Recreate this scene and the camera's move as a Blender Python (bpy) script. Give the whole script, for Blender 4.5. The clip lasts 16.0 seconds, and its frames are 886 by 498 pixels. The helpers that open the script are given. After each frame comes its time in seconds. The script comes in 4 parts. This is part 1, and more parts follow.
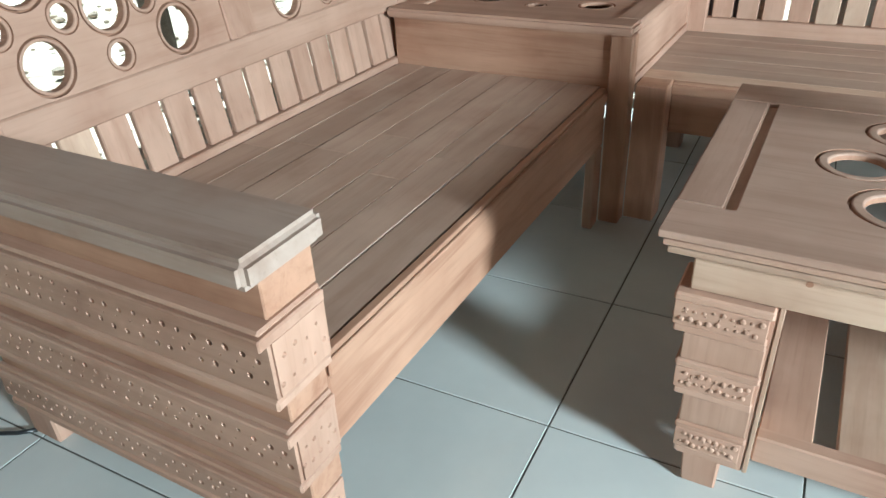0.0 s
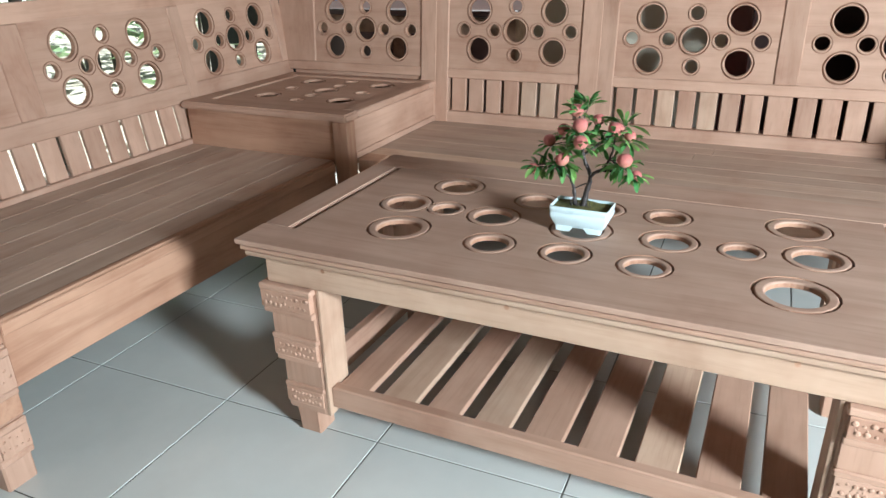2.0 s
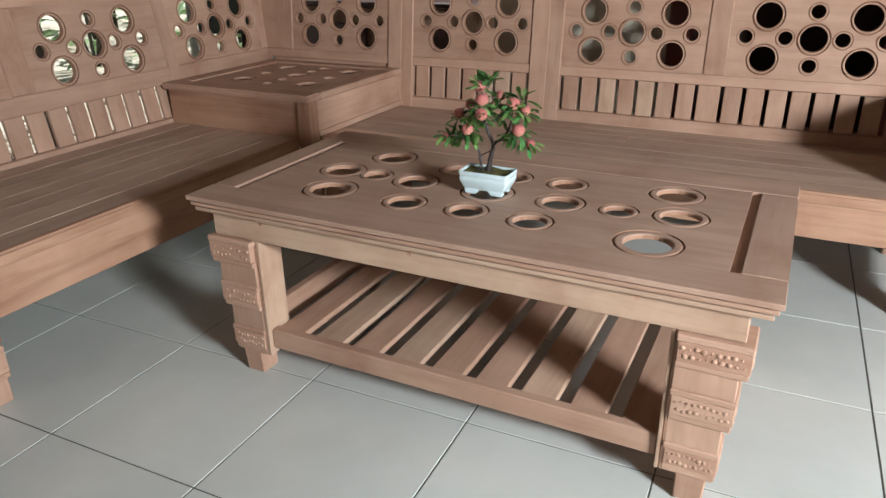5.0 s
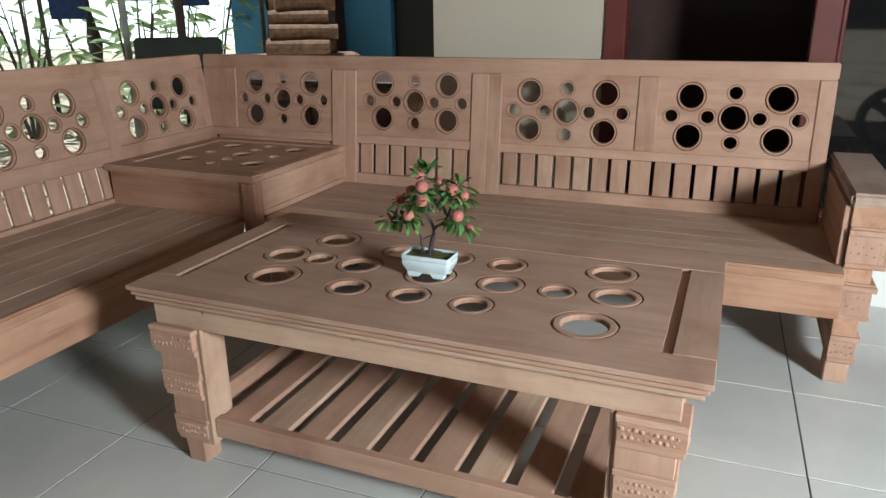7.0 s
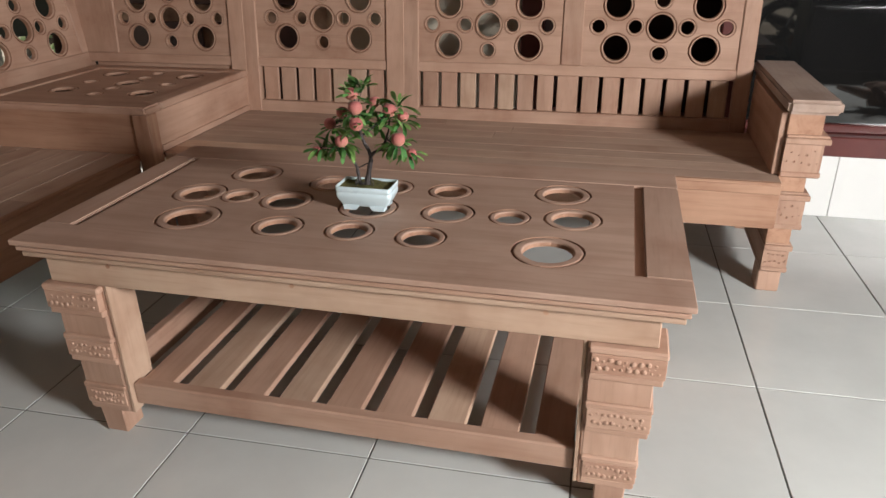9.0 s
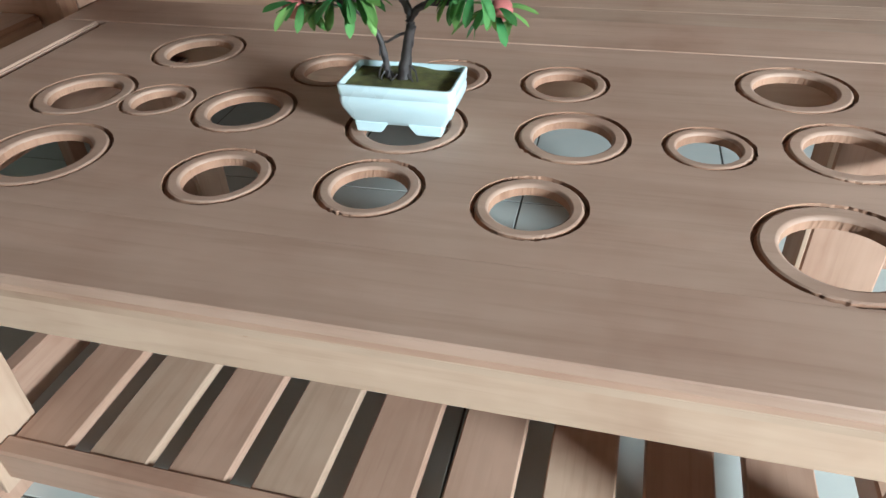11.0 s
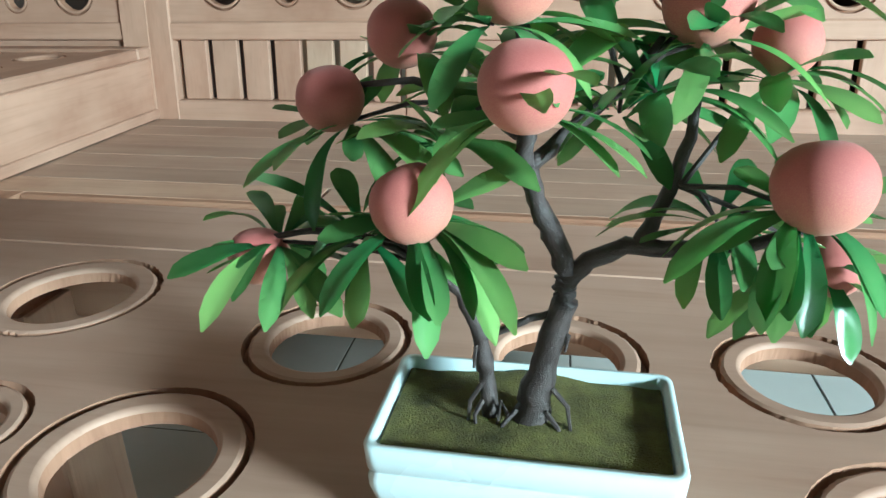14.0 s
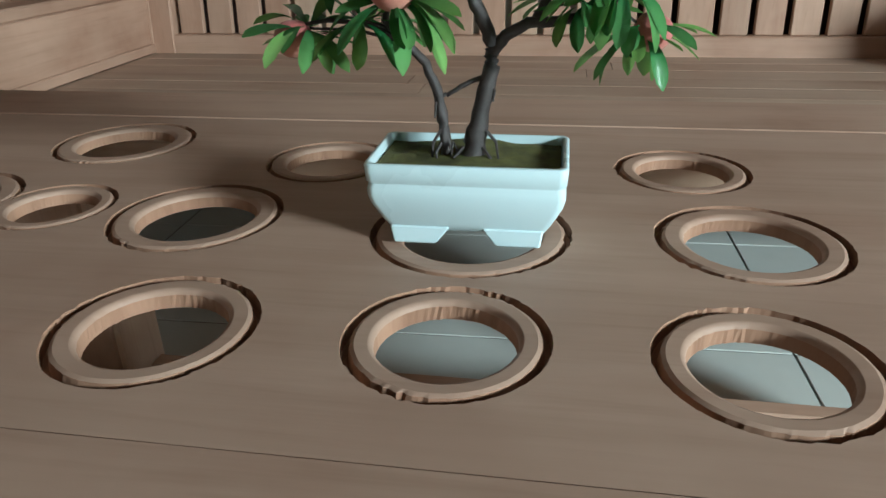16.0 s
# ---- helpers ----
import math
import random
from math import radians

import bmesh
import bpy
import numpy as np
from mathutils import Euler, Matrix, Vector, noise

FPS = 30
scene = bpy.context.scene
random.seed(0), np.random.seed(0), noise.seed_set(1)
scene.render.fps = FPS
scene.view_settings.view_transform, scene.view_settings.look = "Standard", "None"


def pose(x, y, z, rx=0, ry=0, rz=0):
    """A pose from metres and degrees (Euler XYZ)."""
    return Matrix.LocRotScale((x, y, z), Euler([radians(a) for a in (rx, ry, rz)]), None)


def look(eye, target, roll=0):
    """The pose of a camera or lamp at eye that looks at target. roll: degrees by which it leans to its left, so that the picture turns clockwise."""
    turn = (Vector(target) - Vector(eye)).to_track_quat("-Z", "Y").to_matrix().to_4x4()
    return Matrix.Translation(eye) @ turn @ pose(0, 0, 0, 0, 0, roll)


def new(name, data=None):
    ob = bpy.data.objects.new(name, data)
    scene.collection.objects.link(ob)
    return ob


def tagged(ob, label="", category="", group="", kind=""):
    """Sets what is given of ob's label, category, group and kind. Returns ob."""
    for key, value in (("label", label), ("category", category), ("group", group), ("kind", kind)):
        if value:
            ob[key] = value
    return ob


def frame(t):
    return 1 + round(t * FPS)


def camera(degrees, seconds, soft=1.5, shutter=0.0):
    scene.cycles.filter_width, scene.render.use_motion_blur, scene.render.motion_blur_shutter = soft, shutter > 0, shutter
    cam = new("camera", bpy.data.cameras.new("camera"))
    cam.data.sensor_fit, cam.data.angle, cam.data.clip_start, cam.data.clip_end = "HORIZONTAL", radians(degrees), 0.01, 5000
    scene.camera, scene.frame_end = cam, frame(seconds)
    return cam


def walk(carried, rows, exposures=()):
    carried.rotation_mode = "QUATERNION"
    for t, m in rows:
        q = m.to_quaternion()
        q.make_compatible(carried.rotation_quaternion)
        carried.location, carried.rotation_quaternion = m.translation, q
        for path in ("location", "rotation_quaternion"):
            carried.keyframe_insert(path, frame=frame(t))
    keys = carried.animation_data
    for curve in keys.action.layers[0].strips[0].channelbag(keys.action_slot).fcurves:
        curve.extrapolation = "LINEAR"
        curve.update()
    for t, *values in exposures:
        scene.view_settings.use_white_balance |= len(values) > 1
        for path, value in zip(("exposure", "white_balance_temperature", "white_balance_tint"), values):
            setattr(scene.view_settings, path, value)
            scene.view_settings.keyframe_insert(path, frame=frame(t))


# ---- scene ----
cam = camera(64.2, 16.0)
PATH = [
    (0, (0.155, -0.814, 0.912), (-0.712, 0.675, -0.104), -2.9),
    (0.5, (0.296, -0.951, 0.946), (-0.73, 0.475, -0.01), -2.3),
    (1, (0.48, -0.995, 0.972), (-0.533, 0.488, 0.093), -2.2),
    (1.5, (0.735, -0.987, 0.97), (-0.247, 0.541, 0.133), -0.6),
    (2, (0.933, -0.975, 0.985), (0.127, 0.675, 0.193), -1.5),
    (2.5, (1.03, -1.02, 1.014), (0.516, 0.767, 0.278), -1.0),
    (3, (1.073, -1.089, 1.019), (0.755, 0.748, 0.293), -1.7),
    (3.5, (1.12, -1.122, 0.989), (0.736, 0.683, 0.217), -1.5),
    (4, (1.205, -1.078, 0.956), (0.521, 0.589, 0.089), 0.3),
    (6.5, (1.198, -1.101, 1.035), (0.315, 0.573, 0.389), 0.0),
    (7, (1.222, -1.086, 1.037), (0.495, 0.664, 0.398), -0.7),
    (7.5, (1.236, -1.074, 1.041), (0.65, 0.723, 0.388), -1.0),
    (8, (1.221, -1.059, 1.039), (0.749, 0.767, 0.373), -0.3),
    (8.5, (1.164, -1.054, 1.029), (0.721, 0.757, 0.305), -0.5),
    (11, (0.829, -0.32, 0.785), (0.37, 1.228, -0.395), -2.8),
    (11.5, (0.794, -0.232, 0.824), (0.258, 1.297, -0.349), -6.4),
    (12, (0.760, -0.158, 0.862), (0.306, 1.340, -0.382), -4.5),
    (12.5, (0.668, -0.042, 0.803), (0.252, 1.532, -0.359), -3.7),
    (13, (0.626, 0.036, 0.747), (0.281, 1.725, -0.268), -2.3),
    (13.5, (0.62, 0.081, 0.732), (0.302, 1.867, -0.11), -1.8),
    (14, (0.627, 0.07, 0.682), (0.264, 1.878, -0.094), -1.3),
    (14.5, (0.641, 0.03, 0.649), (0.285, 1.837, -0.129), -0.1),
    (15, (0.649, -0.033, 0.636), (0.237, 1.764, -0.14), -1.2),
    (15.5, (0.676, -0.087, 0.648), (0.248, 1.688, -0.169), -2.9),
    (16, (0.664, -0.099, 0.645), (0.355, 1.678, -0.219), -1.4),
]
EXPO = [(0.0, 1.22, 5200, -8), (0.5, 1.08, 5250, -6), (1.6, 0.92, 5350, -4), (2.6, 0.58, 5850, 3), (3.1, 0.05, 6300, 6), (3.6, -0.08, 6450, 9), (4.2, 0.32, 6200, 7), (6.5, 0.15, 5800, 1), (8.7, 0.08, 6350, 10), (11.0, 0.70, 5350, -6), (12.5, 1.12, 4700, -17), (13.5, 1.2, 4950, -15), (14.0, 1.15, 5050, -17), (15.0, 0.56, 5500, -4), (15.5, 0.62, 5450, -5), (16.0, 0.25, 5350, -12)]
walk(cam, [(t, look(e, g, r)) for t, e, g, r in PATH], EXPO)

# ---- world, sun, large lights ----
world = bpy.data.worlds.new("sky")
scene.world = world
world.use_nodes = True
_wn = world.node_tree.nodes
_sky = _wn.new("ShaderNodeTexSky")
_sky.sky_type, _sky.sun_disc = "NISHITA", False
_sky.sun_elevation, _sky.sun_rotation = radians(77), radians(-73)
_wn["Background"].inputs["Strength"].default_value = 0.004
world.node_tree.links.new(_sky.outputs[0], _wn["Background"].inputs["Color"])

sun = new("sun", bpy.data.lights.new("sun", "SUN"))
sun.data.energy, sun.data.angle, sun.data.color = 5.0, radians(0.5), (1.0, 0.95, 0.86)
sun.matrix_world = look((-2.0, 0.6, 9.0), (0, 0, 0))

# daylight through the porch opening, low under the roof edge
day = new("daylight_opening", bpy.data.lights.new("daylight_opening", "AREA"))
day.data.shape, day.data.size, day.data.size_y = "RECTANGLE", 0.45, 0.38
day.data.energy, day.data.color = 128, (1.0, 0.98, 0.95)
day.matrix_world = look((3.15, -1.15, 1.24), (0.6, 0.5, 0.35))


# ---- materials ----
def mat(name):
    m = bpy.data.materials.new(name)
    m.use_nodes = True
    nt = m.node_tree
    return m, nt.nodes, nt.links, nt.nodes["Principled BSDF"]


def node(ns, kind, **kw):
    n = ns.new(kind)
    for k, v in kw.items():
        n.inputs[k.replace("_", " ")].default_value = v
    return n


def ramp(ns, *stops):
    r = ns.new("ShaderNodeValToRGB")
    e = r.color_ramp.elements
    while len(e) < len(stops):
        e.new(0.5)
    for i, (p, c) in enumerate(stops):
        e[i].position, e[i].color = p, (*c, 1)
    return r


def math_node(ns, op, a=None, b=None):
    n = ns.new("ShaderNodeMath")
    n.operation = op
    if a is not None:
        n.inputs[0].default_value = a
    if b is not None:
        n.inputs[1].default_value = b
    return n


def wood(name, axis, light, dark, vary=0.16, rough=0.60):
    """Sanded raw timber, the grain along one axis; each piece takes its own tone."""
    m, ns, ln, b = mat(name)
    tc = ns.new("ShaderNodeTexCoord")
    info = ns.new("ShaderNodeObjectInfo")
    shift = ns.new("ShaderNodeVectorMath")
    shift.operation = "MULTIPLY_ADD"
    comb = ns.new("ShaderNodeCombineXYZ")
    for i in range(3):
        ln.new(info.outputs["Random"], comb.inputs[i])
    ln.new(comb.outputs[0], shift.inputs[0])
    shift.inputs[1].default_value = (7.3, 11.9, 5.1)
    ln.new(tc.outputs["Object"], shift.inputs[2])
    mp = ns.new("ShaderNodeMapping")
    s = [22.0, 22.0, 22.0]
    s["xyz".index(axis)] = 1.7
    mp.inputs["Scale"].default_value = s
    ln.new(shift.outputs[0], mp.inputs["Vector"])
    grain = node(ns, "ShaderNodeTexNoise", Scale=1.0, Detail=5.0, Roughness=0.55, Distortion=1.1)
    ln.new(mp.outputs[0], grain.inputs["Vector"])
    mp2 = ns.new("ShaderNodeMapping")
    s2 = [170.0, 170.0, 170.0]
    s2["xyz".index(axis)] = 9.0
    mp2.inputs["Scale"].default_value = s2
    ln.new(shift.outputs[0], mp2.inputs["Vector"])
    pores = node(ns, "ShaderNodeTexNoise", Scale=1.0, Detail=3.0, Roughness=0.5)
    ln.new(mp2.outputs[0], pores.inputs["Vector"])
    blot = node(ns, "ShaderNodeTexNoise", Scale=5.0, Detail=4.0, Roughness=0.6)
    ln.new(shift.outputs[0], blot.inputs["Vector"])
    r = ramp(ns, (0.30, dark), (0.52, light), (0.75, tuple(min(1, c * 1.08) for c in light)))
    ln.new(grain.outputs["Fac"], r.inputs[0])
    mul = ns.new("ShaderNodeMix")
    mul.data_type, mul.blend_type = "RGBA", "MULTIPLY"
    mul.inputs[0].default_value = 1.0
    rb = ramp(ns, (0.27, (0.74, 0.65, 0.61)), (0.42, (0.93, 0.89, 0.87)), (0.55, (1.0, 0.99, 0.98)), (0.74, (1.10, 1.10, 1.10)))
    ln.new(blot.outputs["Fac"], rb.inputs[0])
    ln.new(r.outputs[0], mul.inputs[6])
    ln.new(rb.outputs[0], mul.inputs[7])
    mp3 = ns.new("ShaderNodeMapping")
    s3 = [9.0, 9.0, 9.0]
    s3["xyz".index(axis)] = 1.1
    mp3.inputs["Scale"].default_value = s3
    ln.new(shift.outputs[0], mp3.inputs["Vector"])
    streak = node(ns, "ShaderNodeTexNoise", Scale=1.0, Detail=6.0, Roughness=0.62, Distortion=0.6)
    ln.new(mp3.outputs[0], streak.inputs["Vector"])
    rs = ramp(ns, (0.24, (0.66, 0.57, 0.52)), (0.34, (0.90, 0.86, 0.84)), (0.46, (1, 1, 1)))
    ln.new(streak.outputs["Fac"], rs.inputs[0])
    mul3 = ns.new("ShaderNodeMix")
    mul3.data_type, mul3.blend_type = "RGBA", "MULTIPLY"
    mul3.inputs[0].default_value = 1.0
    ln.new(mul.outputs[2], mul3.inputs[6])
    ln.new(rs.outputs[0], mul3.inputs[7])
    rp = ramp(ns, (0.30, (0.80, 0.76, 0.74)), (0.45, (1, 1, 1)))
    ln.new(pores.outputs["Fac"], rp.inputs[0])
    mul2 = ns.new("ShaderNodeMix")
    mul2.data_type, mul2.blend_type = "RGBA", "MULTIPLY"
    mul2.inputs[0].default_value = 0.40
    ln.new(mul3.outputs[2], mul2.inputs[6])
    ln.new(rp.outputs[0], mul2.inputs[7])
    # tone of the single piece
    hsv = ns.new("ShaderNodeHueSaturation")
    ma = math_node(ns, "MULTIPLY_ADD", b=vary)
    ma.inputs[2].default_value = 1.0 - vary / 2
    ln.new(info.outputs["Random"], ma.inputs[0])
    ln.new(ma.outputs[0], hsv.inputs["Value"])
    ln.new(mul2.outputs[2], hsv.inputs["Color"])
    ln.new(hsv.outputs[0], b.inputs["Base Color"])
    rr = math_node(ns, "MULTIPLY_ADD", b=0.22)
    rr.inputs[2].default_value = rough - 0.11
    ln.new(blot.outputs["Fac"], rr.inputs[0])
    ln.new(rr.outputs[0], b.inputs["Roughness"])
    b.inputs["Specular IOR Level"].default_value = 0.3
    add = math_node(ns, "MULTIPLY_ADD", b=0.5)
    ln.new(grain.outputs["Fac"], add.inputs[0])
    ln.new(pores.outputs["Fac"], add.inputs[2])
    bump = node(ns, "ShaderNodeBump", Strength=0.16, Distance=0.0015)
    ln.new(add.outputs[0], bump.inputs["Height"])
    ln.new(bump.outputs[0], b.inputs["Normal"])
    return m


W_L, W_D = (0.425, 0.270, 0.197), (0.374, 0.230, 0.163)
WX, WY, WZ = (wood("raw_wood_" + a, a, W_L, W_D) for a in "xyz")
D_L, D_D = (0.412, 0.276, 0.212), (0.360, 0.234, 0.176)
DX, DY, DZ = (wood("dusty_wood_" + a, a, D_L, D_D, 0.12, 0.55) for a in "xyz")
# seat wood greyed for dust and for the sky's sheen, both in the colour
S_L, S_D = (0.412, 0.298, 0.231), (0.366, 0.258, 0.197)
SX, SY = (wood("dusty_sky_sheen_seat_wood_" + a, a, S_L, S_D, 0.2, 0.46) for a in "xy")
G_L, G_D = (0.375, 0.288, 0.238), (0.335, 0.254, 0.208)
GX, GY = (wood("dusty_arm_wood_" + a, a, G_L, G_D, 0.1, 0.6) for a in "xy")
R_L, R_D = (0.42, 0.248, 0.165), (0.32, 0.172, 0.11)
RX, RY, RZ = (wood("red_wood_" + a, a, R_L, R_D) for a in "xyz")
P_L, P_D = (0.49, 0.345, 0.253), (0.42, 0.285, 0.205)
# redder, darker wood for the carved grooves and hole walls
RECESS = wood("dark_recess_wood", "z", (0.34, 0.196, 0.130), (0.23, 0.125, 0.080), 0.1, 0.8)
PX, PY, PZ = (wood("pale_wood_" + a, a, P_L, P_D, 0.3) for a in "xyz")


def plain(name, col, rough=0.5, noise_scale=8.0, amount=0.18, bump_amt=0.1, metallic=0.0, spec=0.5, dist=0.002):
    m, ns, ln, b = mat(name)
    tc = ns.new("ShaderNodeTexCoord")
    n1 = node(ns, "ShaderNodeTexNoise", Scale=noise_scale, Detail=5.0, Roughness=0.6)
    n2 = node(ns, "ShaderNodeTexNoise", Scale=noise_scale * 14, Detail=3.0)
    ln.new(tc.outputs["Object"], n1.inputs["Vector"])
    ln.new(tc.outputs["Object"], n2.inputs["Vector"])
    r = ramp(ns, (0.3, tuple(c * (1 - amount) for c in col)), (0.7, tuple(min(1, c * (1 + amount)) for c in col)))
    ln.new(n1.outputs["Fac"], r.inputs[0])
    ln.new(r.outputs[0], b.inputs["Base Color"])
    rr = math_node(ns, "MULTIPLY_ADD", b=0.2)
    rr.inputs[2].default_value = max(0.0, rough - 0.1)
    ln.new(n1.outputs["Fac"], rr.inputs[0])
    ln.new(rr.outputs[0], b.inputs["Roughness"])
    b.inputs["Metallic"].default_value = metallic
    b.inputs["Specular IOR Level"].default_value = spec
    if bump_amt:
        bp = node(ns, "ShaderNodeBump", Strength=bump_amt, Distance=dist)
        ln.new(n2.outputs["Fac"], bp.inputs["Height"])
        ln.new(bp.outputs[0], b.inputs["Normal"])
    return m


def tile_mat():
    m, ns, ln, b = mat("floor_tile_glaze")
    tc, info = ns.new("ShaderNodeTexCoord"), ns.new("ShaderNodeObjectInfo")
    geo = ns.new("ShaderNodeNewGeometry")
    n1 = node(ns, "ShaderNodeTexNoise", Scale=2.2, Detail=5.0, Roughness=0.6)
    n2 = node(ns, "ShaderNodeTexNoise", Scale=60.0, Detail=4.0)
    ln.new(geo.outputs["Position"], n1.inputs["Vector"])
    ln.new(geo.outputs["Position"], n2.inputs["Vector"])
    r = ramp(ns, (0.32, (0.50, 0.51, 0.49)), (0.68, (0.60, 0.61, 0.585)))
    ln.new(n1.outputs["Fac"], r.inputs[0])
    hsv = ns.new("ShaderNodeHueSaturation")
    ma = math_node(ns, "MULTIPLY_ADD", b=0.07)
    ma.inputs[2].default_value = 0.96
    ln.new(info.outputs["Random"], ma.inputs[0])
    ln.new(ma.outputs[0], hsv.inputs["Value"])
    ln.new(r.outputs[0], hsv.inputs["Color"])
    ln.new(hsv.outputs[0], b.inputs["Base Color"])
    rr = math_node(ns, "MULTIPLY_ADD", b=0.12)
    rr.inputs[2].default_value = 0.13
    ln.new(n1.outputs["Fac"], rr.inputs[0])
    ln.new(rr.outputs[0], b.inputs["Roughness"])
    bp = node(ns, "ShaderNodeBump", Strength=0.05, Distance=0.002)
    ln.new(n2.outputs["Fac"], bp.inputs["Height"])
    ln.new(bp.outputs[0], b.inputs["Normal"])
    return m


TILE = tile_mat()
GROUT = plain("dark_grout", (0.10, 0.095, 0.085), 0.9, 20, 0.3)


# ---- mesh helpers ----
def mesh(bm, name, material, smooth=False):
    bmesh.ops.recalc_face_normals(bm, faces=bm.faces)
    me = bpy.data.meshes.new(name)
    bm.to_mesh(me)
    bm.free()
    me.materials.append(material)
    if smooth:
        for p in me.polygons:
            p.use_smooth = True
    return me


def part(name, bm, material, parent, label="", smooth=False):
    ob = new(name, mesh(bm, name, material, smooth))
    ob.parent = parent
    return tagged(ob, label)


def thing(name, label, category, group="", kind="", at=(0, 0, 0)):
    ob = new(name)
    ob.location = at
    ob.empty_display_size = 0.1
    return tagged(ob, label, category, group, kind)


def box(bm, x0, x1, y0, y1, z0, z1, bev=0.002, seg=1):
    """An edge-softened block added to bm."""
    b = bmesh.new()
    bmesh.ops.create_cube(b, size=1.0)
    for v in b.verts:
        v.co = Vector(((x0 + x1) / 2 + v.co.x * (x1 - x0), (y0 + y1) / 2 + v.co.y * (y1 - y0), (z0 + z1) / 2 + v.co.z * (z1 - z0)))
    if bev:
        bmesh.ops.bevel(b, geom=b.edges[:], offset=bev, segments=seg, affect="EDGES", clamp_overlap=True)
    merge(bm, b)
    return bm


def merge(bm, b, m=None):
    if m is not None:
        b.transform(m)
    vs = [bm.verts.new(v.co) for v in b.verts]
    b.verts.index_update()
    for f in b.faces:
        try:
            bm.faces.new([vs[v.index] for v in f.verts])
        except ValueError:
            pass
    b.free()


def block(*a, **k):
    return box(bmesh.new(), *a, **k)


def move(bm, f):
    for v in bm.verts:
        v.co = Vector(f(*v.co))
    return bm


def plate(w, h, th, holes, pits=(), seg=32):
    """A board in the xy plane, top at z = 0, with round holes that carry a turned rim, and small carved pits."""
    b = bmesh.new()

    def loop(cx, cy, r, z, n, jag=0.0, rough=None):
        # jag: chisel chatter left along a carved groove
        out = []
        for i in range(n):
            a, q = 2 * math.pi * i / n, r + jag * (random.random() - 0.5) * (rough[i] if rough else 1)
            out.append(b.verts.new((cx + q * math.cos(a), cy + q * math.sin(a), z)))
        return out

    def join(a, c, soft=False, slot=0):
        n = len(a)
        for i in range(n):
            f = b.faces.new((a[i], a[(i + 1) % n], c[(i + 1) % n], c[i]))
            f.smooth, f.material_index = soft, slot

    def edges(vs):
        out = []
        for i in range(len(vs)):
            e = b.edges.get((vs[i], vs[(i + 1) % len(vs)]))
            out.append(e or b.edges.new((vs[i], vs[(i + 1) % len(vs)])))
        return out

    corners = [(0, 0), (w, 0), (w, h), (0, h)]
    top = [b.verts.new((x, y, 0)) for x, y in corners]
    bot = [b.verts.new((x, y, -th)) for x, y in corners]
    join(top, bot)
    et, eb = edges(top), edges(bot)
    for cx, cy, ro, ri in holes:
        n = seg if ro > 0.03 else 20
        g = min(0.0050, ro * 0.10)
        w, dep = ro - ri, g * 1.5
        prof = [(ro, 0), (ro - g * 0.15, -dep), (ro - g * 0.70, -dep), (ro - g * 0.95, -0.0006), (ro - g * 1.35, 0.0004), (ri + w * 0.17, 0.0002),
                (ri + w * 0.04, -0.0009), (ri, -0.0030), (ri * 0.99, -th)]
        big = ro > 0.03
        # the carver's tool slipped along parts of each groove
        slips = [(random.uniform(0, 6.28), random.uniform(0.3, 0.8)) for _ in range(3)]
        rough = [max(0.25, *(math.exp(-((((2 * math.pi * q / n - c + math.pi) % (2 * math.pi)) - math.pi) / w) ** 2) for c, w in slips)) for q in range(n)]
        chat = ((0.0020, 0.0013, 0.0010, 0.0017, 0.0005, 0.0, 0.0005, 0.0009, 0.0009) if big else (0.0006, 0.0004, 0.0002, 0.0003, 0, 0, 0, 0, 0))
        loops = [loop(cx, cy, r, z, n, chat[k], rough) for k, (r, z) in enumerate(prof)]
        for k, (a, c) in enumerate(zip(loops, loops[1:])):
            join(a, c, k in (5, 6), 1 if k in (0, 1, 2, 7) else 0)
        et += edges(loops[0])
        eb += edges(loops[-1])
    for cx, cy, r, d in pits:
        a = loop(cx, cy, r, 0, 7)
        c = loop(cx + r * 0.1, cy + r * 0.1, r * 0.45, -d, 7)
        join(a, c)
        b.faces.new(c)
        et += edges(a)
    bmesh.ops.triangle_fill(b, edges=et, use_beauty=True)
    bmesh.ops.triangle_fill(b, edges=eb, use_beauty=True)
    return b


def domes(spots, seg=8):
    """Low carved beads: (x, y, z, r, axis) with the axis that they bulge along."""
    b = bmesh.new()
    for x, y, z, r, ax in spots:
        rings = []
        for k, (rr, hh) in enumerate(((1.0, 0.0), (0.8, 0.32), (0.42, 0.52))):
            ring = []
            for i in range(seg):
                a = 2 * math.pi * i / seg
                u, v, w = r * rr * math.cos(a), r * rr * math.sin(a), r * hh
                p = {"-y": (x + u, y - w, z + v), "-x": (x - w, y + u, z + v), "+x": (x + w, y + u, z + v)}[ax]
                ring.append(b.verts.new(p))
            rings.append(ring)
        for a, c in zip(rings, rings[1:]):
            for i in range(seg):
                b.faces.new((a[i], a[(i + 1) % seg], c[(i + 1) % seg], c[i]))
        b.faces.new(rings[-1])
    return b


